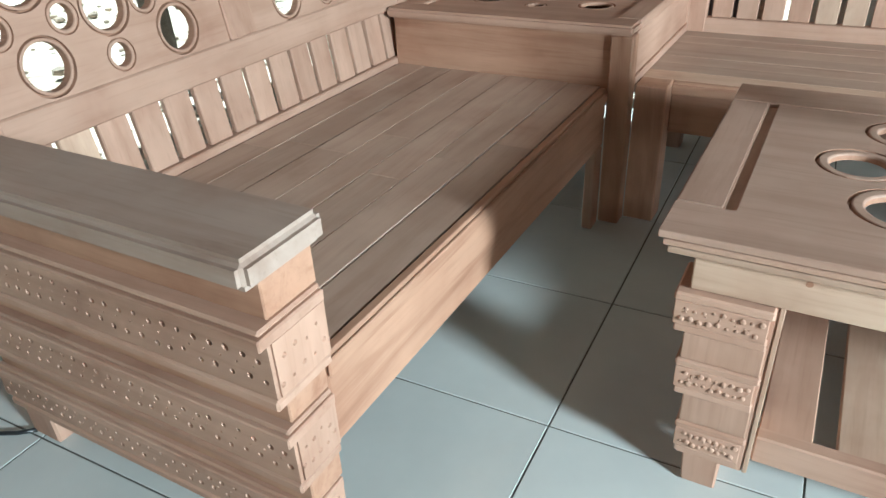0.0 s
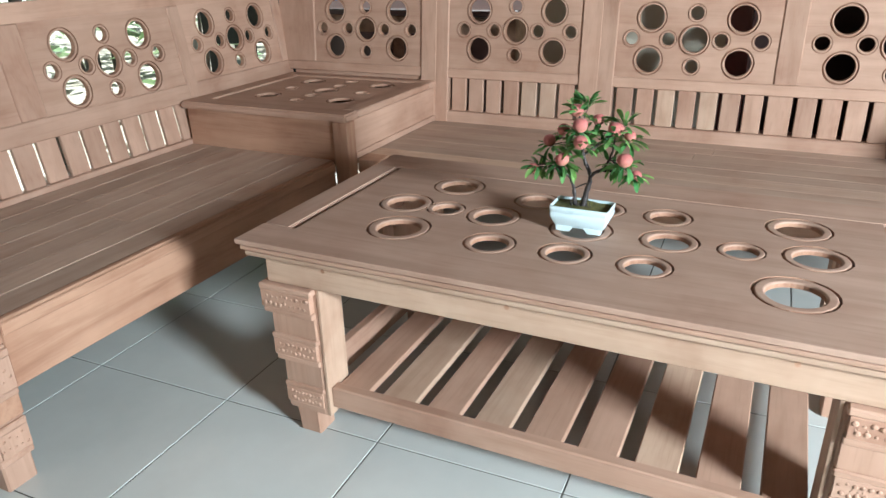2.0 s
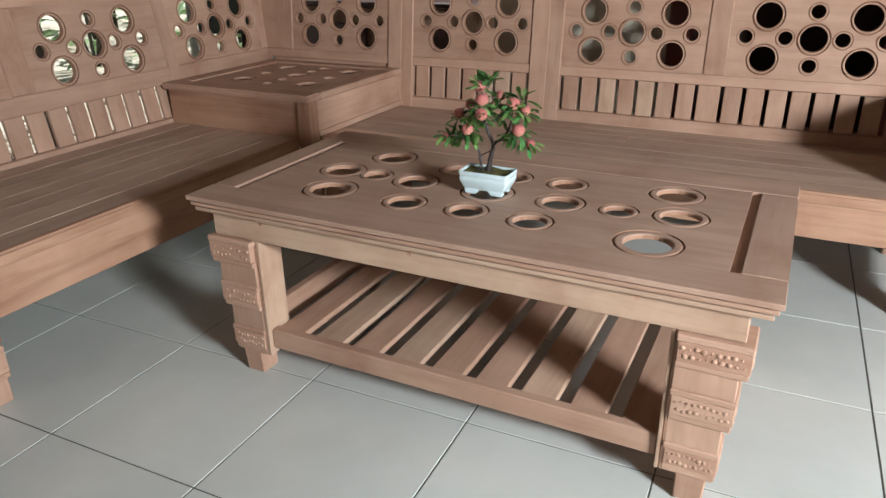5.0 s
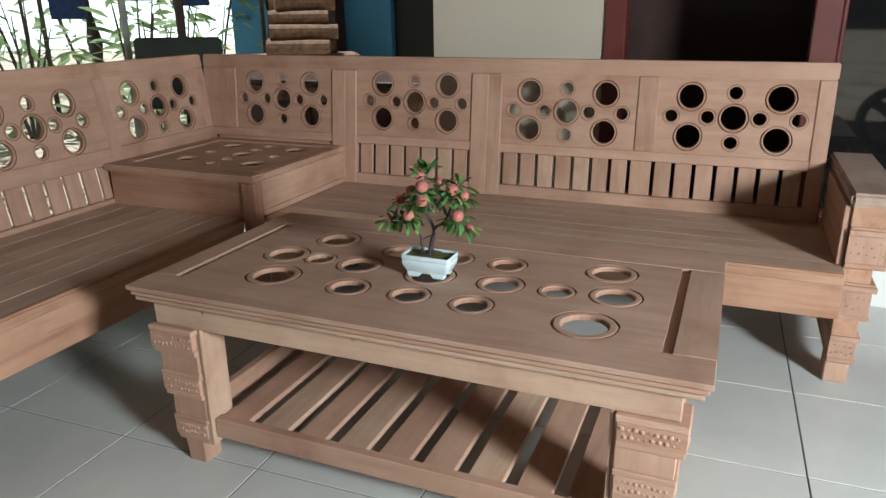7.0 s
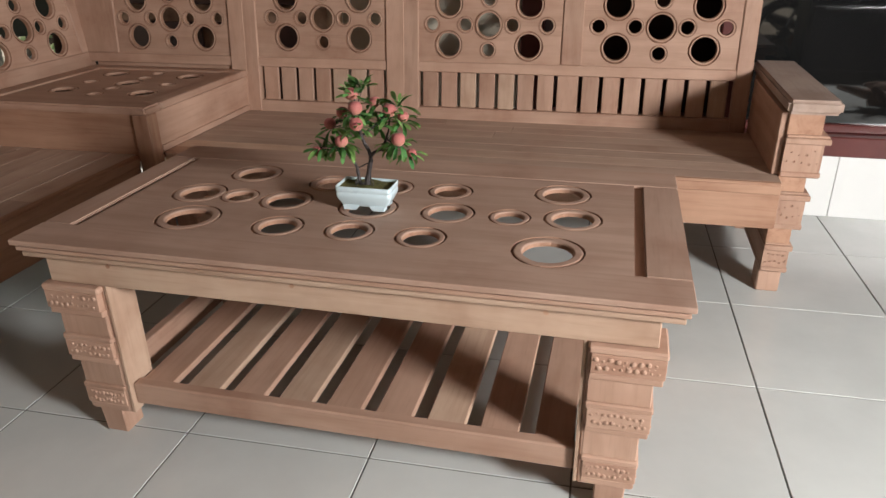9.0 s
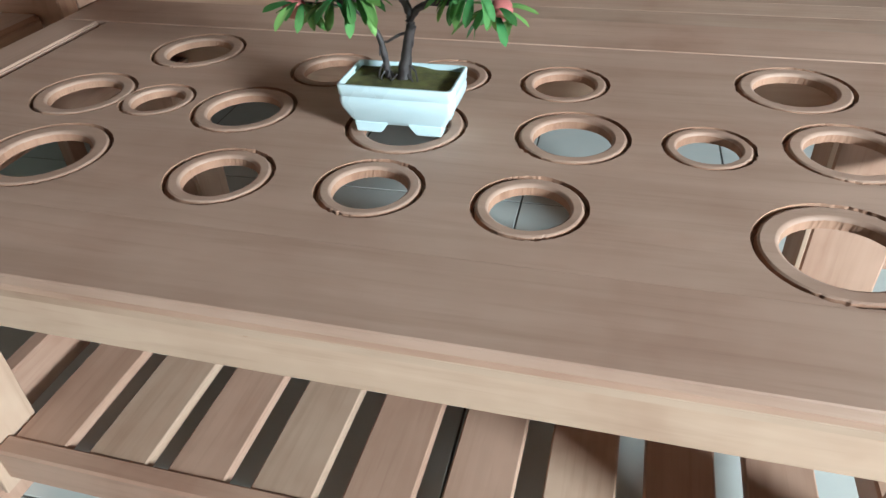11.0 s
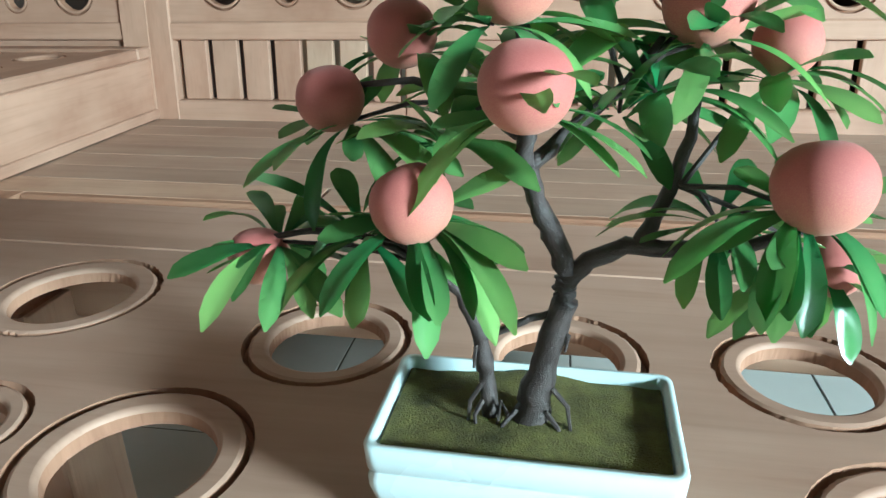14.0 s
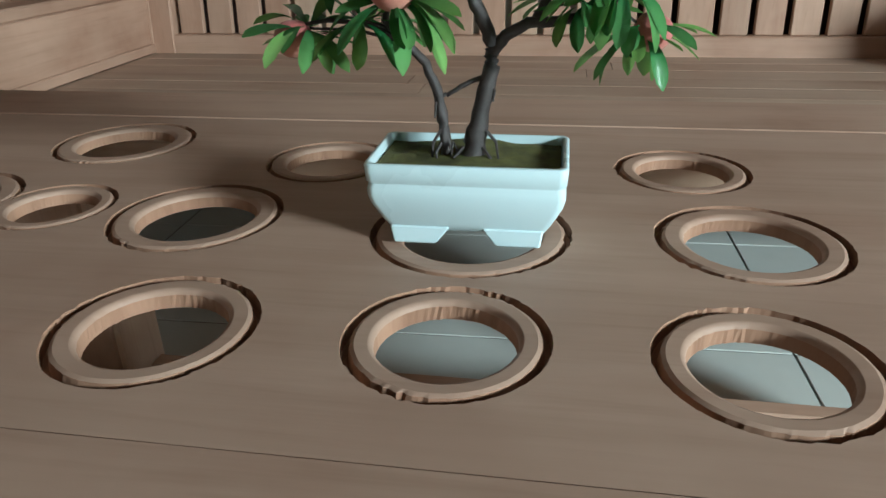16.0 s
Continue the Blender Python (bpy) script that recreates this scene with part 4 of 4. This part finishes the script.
    clusters = [((.578, .272, .606), 13, -0.25), ((.600, .284, .662), 9, 0.1), ((.612, .272, .640), 9, 0.0), ((.690, .276, .612), 12, -0.25), ((.664, .308, .655), 10, 0.15), ((.596, .298, .692), 11, 0.7),
                ((.548, .306, .628), 9, -0.1), ((.570, .312, .650), 8, 0.2), ((.688, .316, .642), 10, 0.0), ((.524, .288, .588), 9, -0.3), ((.704, .298, .588), 9, -0.55), ((.626, .330, .668), 8, 0.4),
                ((.640, .318, .630), 8, 0.0), ((.600, .322, .640), 8, 0.1), ((.556, .288, .592), 8, -0.2), ((.672, .296, .600), 7, -0.2), ((.612, .305, .702), 8, 0.9), ((.650, .300, .640), 7, 0.1),
                ((.582, .300, .622), 7, 0.0), ((.676, .330, .668), 7, 0.4)]
    for (x, y, z), n, lift in clusters:
        n = int(n * 1.9)
        a0 = rng.uniform(0, 6.3)
        for i in range(n):
            a = a0 + 2 * math.pi * i / n + rng.uniform(-0.3, 0.3)
            for k in range(8):
                d = Vector((math.cos(a), math.sin(a), lift + 0.12 + rng.uniform(-0.6, 0.6)))
                p = Vector((x - cx, y - cy, z - z0)) + d.normalized() * rng.uniform(0.001, 0.006)
                along = [p + Vector((cx, cy, z0)) + d.normalized() * s for s in (0.010, 0.018, 0.026, 0.034)]
                if all((q - Vector(f[:3])).length > f[3] + 0.001 for q in along for f in fruit):
                    break
                a += rng.uniform(-0.6, 0.6)
            o = new("leaf", rng.choice(kinds))
            o.parent = t
            sc = rng.uniform(0.8, 1.08)
            o.matrix_basis = aim(p, d, rng.uniform(-0.5, 0.5)) @ Matrix.Scale(sc, 4)
    for (x, y, z), n, lift in clusters:
        near = min(((.605, .292, .672), (.660, .300, .610), (.577, .293, .580), (.640, .312, .640), (.592, .302, .636)), key=lambda q: (Vector(q) - Vector((x, y, z))).length)
        mid = (Vector(near) + Vector((x, y, z))) / 2 + Vector((0, 0, 0.003))
        part("twig", put(tube([near, mid, (x, y, z)], [.0011, .0009, .0008], 5)), BARK, t)
    return t


bonsai()


# ---- yard things ----
def pillar():
    t = thing("porch_pillar", "grey cement pillar with round moulded base at the porch edge", "pillar")
    x, y = -1.125, -0.485
    def put(bm):
        bm.transform(Matrix.Translation((x, y - 0.215, 0)))
        return bm
    part("plinth", put(block(-0.20, 0.20, -0.20, 0.20, 0.0, 0.055, bev=0.008, seg=2)), CONCRETE, t)
    part("base_moulding", put(lathe([(0.185, 0.055), (0.197, 0.08), (0.200, 0.11), (0.190, 0.145), (0.160, 0.16), (0.150, 0.175), (0.165, 0.20), (0.168, 0.225), (0.155, 0.25), (0.130, 0.265), (0.125, 0.29)], 40)), CONCRETE, t, smooth=True)
    part("shaft", put(lathe([(0.123, 0.29), (0.118, 1.2), (0.110, 2.5)], 32)), CONCRETE, t, smooth=True)


def cable():
    pts = [(-0.985, -0.362, 0.004), (-1.01, -0.385, 0.005), (-1.05, -0.405, 0.004), (-1.10, -0.425, 0.004), (-1.18, -0.435, 0.004), (-1.34, -0.42, 0.004)]
    ob = new("cable", mesh(tube(pts, [0.004] * 6, 8), "cable", BLACK, True))
    tagged(ob, "thin black cable lying on the tiles", "cable")


def spray(n, size, spread, height, seed, leaf_len):
    """A heap of curved leaves round the origin."""
    rng = random.Random(seed)
    bm = bmesh.new()
    for i in range(n):
        a, h = rng.uniform(0, 6.283), rng.random()
        r = spread * math.sqrt(rng.random()) * (1.05 - 0.6 * h)
        p = Vector((r * math.cos(a), r * math.sin(a), 0.08 + height * h))
        L = leaf_len * rng.uniform(0.6, 1.3)
        w = L * size
        d = Vector((math.cos(a), math.sin(a), rng.uniform(-0.5, 0.8))).normalized()
        m = aim(p, d, rng.uniform(-0.9, 0.9))
        rows = []
        for s, k in ((0, 0.15), (0.35, 0.9), (0.7, 0.8), (1.0, 0.08)):
            z = -0.35 * L * s * s
            rows.append([bm.verts.new(m @ Vector((q * w * k, L * s, z + abs(q) * 0.12 * w))) for q in (-0.5, 0, 0.5)])
        for u, v in zip(rows, rows[1:]):
            for q in range(2):
                bm.faces.new((u[q], u[q + 1], v[q + 1], v[q]))
    return bm


def shrub(x, y, spread, height, seed, leaf_len=0.22, size=0.32, n=150):
    z = GROUND - 0.03
    t = thing("garden_shrub", "sunlit green leafy shrub growing in the yard", "shrub", "garden shrubs", at=(x, y, z))
    rng = random.Random(seed)
    for k in range(4):
        a = rng.uniform(0, 6.28)
        top = Vector((math.cos(a) * spread * 0.5, math.sin(a) * spread * 0.5, height * rng.uniform(0.7, 0.95)))
        part("stem", tube([(0.03 * math.cos(a), 0.03 * math.sin(a), 0), top * 0.5 + Vector((0, 0, 0.05)), top], [0.02, 0.013, 0.006], 6), TRUNK, t)
    part("foliage", spray(n, size, spread, height, seed, leaf_len), SHRUB, t)
    return t


def tree(x, y, r, height, seed, crown=True):
    z = GROUND - 0.04
    t = thing("garden_tree", "slim garden tree with dark trunk and pale green crown", "tree", "garden trees", at=(x, y, z))
    rng = random.Random(seed)
    pts = [(0.05 * rng.uniform(-1, 1) * i, 0.05 * rng.uniform(-1, 1) * i, height * i / 6) for i in range(7)]
    part("trunk", tube(pts, [r * (1.15 - 0.09 * i) for i in range(7)], 10), TRUNK, t, smooth=True)
    if crown:
        for k in range(5):
            a = rng.uniform(0, 6.28)
            base = Vector(pts[4 + k % 2])
            end = base + Vector((math.cos(a), math.sin(a), 0.7)) * height * 0.25
            part("limb", tube([base, (base + end) / 2 + Vector((0, 0, 0.05)), end], [r * 0.5, r * 0.35, r * 0.15], 6), TRUNK, t)
        bm = spray(260, 0.4, height * 0.36, height * 0.5, seed, 0.24)
        bm.transform(Matrix.Translation((0, 0, height * 0.62)))
        part("crown", bm, SHRUB, t)
    return t


def pole(x, y, r, height, material, label):
    ob = new("pole", mesh(tube([(x, y, GROUND - 0.05), (x + 0.01, y, height * 0.5), (x - 0.01, y + 0.01, height)], [r, r * 0.95, r * 0.9], 12), "pole", material, True))
    tagged(ob, label, "pole")


def dark_chair(x, y, turn):
    t = thing("garden_chair", "dark green painted wooden chair standing in the yard", "chair", at=(x, y, GROUND - 0.03))
    t.rotation_euler = (0, 0, turn)
    part("backrest", block(-0.27, 0.27, 0.18, 0.22, 0.62, 1.06, bev=0.012, seg=2), DARKGREEN, t)
    part("seat", block(-0.27, 0.27, -0.24, 0.20, 0.42, 0.46, bev=0.012, seg=2), DARKGREEN, t)
    for sx in (-0.25, 0.21):
        part("leg", block(sx, sx + 0.04, 0.17, 0.21, 0.0, 0.63, bev=0.004), DARKGREEN, t)
        part("leg", block(sx, sx + 0.04, -0.23, -0.19, 0.0, 0.42, bev=0.004), DARKGREEN, t)


def log_bench(x, y, turn):
    t = thing("work_table", "weathered wooden work table in the sunlit yard", "table", at=(x, y, GROUND - 0.03))
    t.rotation_euler = (0, 0, turn)
    part("tabletop", block(-0.75, 0.75, -0.35, 0.35, 0.72, 0.77, bev=0.008), LOG, t)
    for sx in (-0.68, 0.62):
        for sy in (-0.3, 0.24):
            part("leg", block(sx, sx + 0.06, sy, sy + 0.06, 0.0, 0.72, bev=0.005), LOG, t)
    part("rail", block(-0.62, 0.62, -0.29, -0.25, 0.45, 0.53, bev=0.005), LOG, t)
    rng = random.Random(4)
    m = Matrix.Translation((x, y, GROUND - 0.03)) @ Matrix.Rotation(turn, 4, "Z")
    k = 0
    for row, n in enumerate((6, 5, 4, 3)):
        for i in range(n):
            r = rng.uniform(0.075, 0.09)
            b = tube([(-0.30 + rng.uniform(-0.05, 0.05), 0, 0), (0.32 + rng.uniform(-0.05, 0.05), 0, 0)], [r, r * 0.93], 12)
            b.transform(m @ Matrix.Translation((0.15 + rng.uniform(-0.03, 0.03), -0.42 + (i + row * 0.5) * 0.165 + 0.10, 0.775 + r + row * 0.145)) @ Matrix.Rotation(rng.uniform(-0.1, 0.1), 4, "Z"))
            ob = new("log", mesh(b, "log", LOG))
            tagged(ob, "short cut log stacked on the work table", "log", "stacked logs")


def blue_house():
    t = thing("neighbour_house", "blue painted house with dark brown posts and dark doorway", "house", at=(-4.2, 9.0, GROUND - 0.05))
    part("wall", block(-2.6, 0.38, 0.10, 0.30, 0.0, 3.0, bev=0.01), BLUE, t)
    part("wall", block(1.18, 6.0, 0.10, 0.30, 0.0, 3.0, bev=0.01), BLUE, t)
    part("wall", block(0.381, 1.179, 0.10, 0.30, 2.3, 3.0, bev=0.0), BLUE, t)
    part("door", block(0.382, 1.178, 0.22, 0.28, 0.0, 2.299, bev=0.003), BLACK, t, "dark open doorway panel")
    for x in (-0.82, 2.6):
        part("post", block(x, x + 0.46, -0.30, 0.0, 0.0, 2.8, bev=0.02), BROWN, t)
    part("brace", tube([(-1.15, -0.2, 1.15), (-0.82, -0.2, 1.75)], [0.03, 0.03], 8), BROWN, t)
    part("roof", move(block(-3.2, 6.5, -1.2, 3.0, 3.0, 3.15, bev=0.01), lambda x, y, z: (x, y, z + (y + 1.2) * 0.45)), ROOF, t)


def laundry(x, y, turn):
    t = thing("clothes_line", "washing line with blue and pale clothes in the yard", "clothes line", at=(x, y, GROUND))
    t.rotation_euler = (0, 0, turn)
    for sx in (-1.1, 1.1):
        part("line_post", tube([(sx, 0, -0.05), (sx, 0, 1.95)], [0.025, 0.022], 8), TRUNK, t)
    part("line", tube([(-1.1, 0, 1.9), (0, 0, 1.84), (1.1, 0, 1.9)], [0.004] * 3, 6), BLACK, t)
    rng = random.Random(8)
    for k, (x0, w, h, mt) in enumerate(((-0.85, 0.34, 0.72, CLOTH), (-0.25, 0.40, 0.55, CLOTH2), (0.35, 0.38, 0.60, CLOTH), (0.82, 0.3, 0.5, CLOTH2))):
        b = bmesh.new()
        n, mrow = 10, 8
        g = [[b.verts.new((x0 + w * (i / n - 0.5), 0.025 * math.sin(i * 1.3 + k) * (j / mrow), 1.85 - h * j / mrow)) for j in range(mrow + 1)] for i in range(n + 1)]
        for i in range(n):
            for j in range(mrow):
                b.faces.new((g[i][j], g[i + 1][j], g[i + 1][j + 1], g[i][j + 1]))
        bmesh.ops.solidify(b, geom=b.faces[:], thickness=0.004)
        part("garment", b, mt, t, smooth=True)


def motorbike(x, y, turn):
    t = thing("motorbike", "black motorbike parked on the earth before the porch", "motorbike", at=(x, y, GROUND - 0.03))
    t.rotation_euler = (0, 0, turn)

    def wheel(px):
        bm = bmesh.new()
        R, r, n, m = 0.245, 0.042, 36, 10
        rings = [[bm.verts.new((px + (R + r * math.cos(2 * math.pi * j / m)) * math.cos(2 * math.pi * i / n), r * 0.9 * math.sin(2 * math.pi * j / m), 0.287 + (R + r * math.cos(2 * math.pi * j / m)) * math.sin(2 * math.pi * i / n))) for j in range(m)] for i in range(n)]
        for i in range(n):
            for j in range(m):
                bm.faces.new((rings[i][j], rings[(i + 1) % n][j], rings[(i + 1) % n][(j + 1) % m], rings[i][(j + 1) % m]))
        w = part("wheel", bm, BLACK, t, smooth=True)
        part("hub", tube([(px, -0.05, 0.287), (px, 0.05, 0.287)], [0.05, 0.05], 16), STEEL, w)
        for k in range(5):
            a = 2 * math.pi * k / 5
            part("spoke", tube([(px, 0, 0.287), (px + 0.22 * math.cos(a), 0, 0.287 + 0.22 * math.sin(a))], [0.018, 0.011], 6), STEEL, w)

    wheel(0.62)
    wheel(-0.62)
    part("fork", tube([(0.62, 0.07, 0.287), (0.50, 0.07, 0.62), (0.42, 0.06, 0.95)], [0.018, 0.02, 0.022], 8), STEEL, t)
    part("fork", tube([(0.62, -0.07, 0.287), (0.50, -0.07, 0.62), (0.42, -0.06, 0.95)], [0.018, 0.02, 0.022], 8), STEEL, t)
    arc = [(0.62 + 0.31 * math.cos(radians(a)), 0, 0.287 + 0.31 * math.sin(radians(a))) for a in range(20, 150, 12)]
    part("mudguard", move(tube(arc, [0.05] * len(arc), 8), lambda a, b, c: (a, b, c)), BLACK, t, smooth=True)
    part("front_shield", move(block(0.28, 0.46, -0.17, 0.17, 0.42, 1.0, bev=0.05, seg=3), lambda a, b, c: (a - 0.18 * (c - 0.42), b * (0.75 + 0.4 * (c - 0.42)), c)), BLACK, t, smooth=True)
    part("handlebar", tube([(0.34, -0.34, 1.02), (0.38, -0.1, 1.0), (0.38, 0.1, 1.0), (0.34, 0.34, 1.02)], [0.016] * 4, 8), STEEL, t)
    part("headlight", move(block(0.36, 0.50, -0.10, 0.10, 0.90, 1.06, bev=0.04, seg=3), lambda a, b, c: (a, b, c)), STEEL, t, smooth=True)
    part("body", move(block(-0.62, 0.34, -0.13, 0.13, 0.38, 0.72, bev=0.06, seg=3), lambda a, b, c: (a, b, c + 0.10 * max(0, -a))), BLACK, t, smooth=True)
    part("engine", block(-0.18, 0.22, -0.12, 0.12, 0.22, 0.40, bev=0.03, seg=2), STEEL, t)
    part("saddle", move(block(-0.70, 0.05, -0.12, 0.12, 0.72, 0.82, bev=0.04, seg=3), lambda a, b, c: (a, b, c + 0.10 * max(0, -a))), BLACK, t, smooth=True)
    part("exhaust", tube([(0.1, -0.15, 0.26), (-0.3, -0.17, 0.28), (-0.75, -0.18, 0.40)], [0.025, 0.04, 0.045], 10), STEEL, t)
    part("side_stand", tube([(-0.05, 0.13, 0.30), (-0.10, 0.26, 0.005)], [0.012, 0.012], 6), STEEL, t)


def root_carving(x, y):
    t = thing("driftwood_root", "gnarled dark driftwood root lying on the tiles", "driftwood", at=(x, y, 0))
    rng = random.Random(12)
    part("stump", tube([(-0.12, 0, 0.07), (0, 0.02, 0.08), (0.13, 0, 0.07)], [0.06, 0.075, 0.055], 10), LOG, t, smooth=True)
    for k in range(9):
        a = rng.uniform(0, 6.28)
        L = rng.uniform(0.16, 0.30)
        e = (L * math.cos(a) * 1.2, L * math.sin(a) * 0.6, 0.035 + rng.uniform(0, 0.13))
        part("root_arm", tube([(0, 0, 0.07), (e[0] * 0.5, e[1] * 0.5 + 0.02, 0.09 + rng.uniform(-0.01, 0.05)), e], [0.045, 0.03, 0.012], 7), LOG, t, smooth=True)


def dark_reflection_box(x, y):
    # added black box with drawer lines, only for the pane's dark reflection
    t = thing("dark_reflection_box", "tall black drawer box added to darken the window reflection", "cabinet", at=(x, y, GROUND - 0.02))
    part("body", block(0, 0.62, 0, 0.40, 0.0, 1.55, bev=0.006), BLACK, t)
    for z in (0.12, 0.62, 1.12):
        d = part("drawer", block(0.02, 0.60, 0.402, 0.420, z, z + 0.46, bev=0.004), BLACK, t)
        part("handle", block(0.10, 0.52, 0.4205, 0.430, z + 0.44, z + 0.452, bev=0.002), STEEL, d)


def storage_chest(x, y, w, d, h):
    t = thing("storage_chest", "dark brown wooden chest standing behind the bench", "chest", at=(x, y, 0))
    part("body", block(0, w, 0, d, 0.03, h - 0.03, bev=0.005), LOG, t)
    part("lid", block(-0.015, w + 0.015, -0.015, d, h - 0.0295, h, bev=0.006), BROWN, t)
    for k in (0.06, w / 2 + 0.03):
        part("front_panel", block(k, k + w / 2 - 0.09, -0.012, -0.0005, 0.10, h - 0.10, bev=0.004), BROWN, t)
    for fx in (0.03, w - 0.09):
        part("foot", block(fx, fx + 0.06, 0.02, 0.08, 0.0, 0.03, bev=0.003), BROWN, t)


def backdrop():
    # emissive sheet added so the far distance burns out white
    m, ns, ln, b = mat("glowing_backdrop")
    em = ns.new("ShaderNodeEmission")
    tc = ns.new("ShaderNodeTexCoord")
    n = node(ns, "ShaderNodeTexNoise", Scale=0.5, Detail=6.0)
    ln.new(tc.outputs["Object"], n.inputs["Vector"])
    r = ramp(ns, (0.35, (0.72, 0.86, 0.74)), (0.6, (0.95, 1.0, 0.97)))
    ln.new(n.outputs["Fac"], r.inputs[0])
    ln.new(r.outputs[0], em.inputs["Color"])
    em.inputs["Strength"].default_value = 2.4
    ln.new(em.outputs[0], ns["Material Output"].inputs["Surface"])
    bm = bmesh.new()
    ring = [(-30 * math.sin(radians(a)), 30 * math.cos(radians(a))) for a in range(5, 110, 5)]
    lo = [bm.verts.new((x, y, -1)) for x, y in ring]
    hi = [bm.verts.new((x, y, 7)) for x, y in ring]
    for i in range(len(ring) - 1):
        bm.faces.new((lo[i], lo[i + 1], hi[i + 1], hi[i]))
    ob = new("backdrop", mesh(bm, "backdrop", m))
    tagged(ob, "glowing backdrop sheet for the blown-out distance beyond the garden", "backdrop", kind="structure")


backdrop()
storage_chest(-1.15, 1.80, 1.08, 0.50, 0.74)
pillar()
cable()
rubble()
tree(-2.95, 1.72, 0.065, 4.2, 1, False)
tree(-9.5, 4.2, 0.10, 4.6, 2)
tree(-7.0, 6.4, 0.10, 5.2, 3)
tree(-4.9, 7.6, 0.09, 4.8, 4)
pole(-4.3, 3.25, 0.020, 3.2, TRUNK, "thin bare bamboo pole standing in the yard")
pole(-3.08, 3.12, 0.042, 3.4, CONCRETE, "grey round pole standing in the yard")
pole(-2.46, 3.02, 0.050, 3.4, BROWN, "dark round pole standing in the yard")
for i, (x, y, s, h, L, w) in enumerate(((-5.4, 4.0, 0.7, 1.4, 0.24, 0.3), (-4.0, 4.3, 0.6, 1.3, 0.2, 0.36),
                                        (-3.6, 3.7, 0.4, 1.6, 0.16, 0.4), (-6.4, 4.9, 0.9, 2.0, 0.34, 0.3), (-7.4, 3.6, 1.0, 2.2, 0.36, 0.3), (-7.8, 1.4, 1.0, 2.0, 0.34, 0.3), (-5.2, 6.0, 0.8, 1.7, 0.26, 0.34), (-8.6, 5.4, 1.1, 2.4, 0.4, 0.3),
                                        (-9.0, 8.0, 1.2, 2.6, 0.4, 0.3), (-6.8, 8.6, 1.0, 2.2, 0.34, 0.3), (-9.4, 2.8, 1.1, 2.3, 0.4, 0.3))):
    shrub(x, y, s, h, 30 + i, L, w, 75)
dark_chair(-2.15, 2.72, radians(205))
log_bench(-3.35, 5.6, radians(35))
laundry(-4.6, 5.1, radians(48))
blue_house()
motorbike(3.05, -2.25, radians(0))
root_carving(2.62, -0.02)
dark_reflection_box(2.42, -1.82)
tree(6.5, -6.5, 0.10, 4.5, 6)
for i, (x, y) in enumerate(((4.2, -6.4), (7.6, -4.8), (1.6, -7.2), (-1.8, -6.6), (-5.0, -4.8), (-7.5, -2.2))):
    shrub(x, y, 0.9, 1.5, 60 + i, 0.3, 0.3, 150)
pot_plant = thing("flower_pot", "terracotta pot standing in the sunlit yard", "flower pot", at=(-6.1, 2.2, GROUND - 0.02))
part("pot", lathe([(0.14, 0.0), (0.17, 0.16), (0.21, 0.34), (0.24, 0.36), (0.24, 0.42), (0.20, 0.42), (0.19, 0.36)], 24), TERRA, pot_plant, smooth=True)
part("foliage", spray(40, 0.3, 0.25, 0.4, 91, 0.3), SHRUB, pot_plant).location = (0, 0, 0.36)
tile_floor()
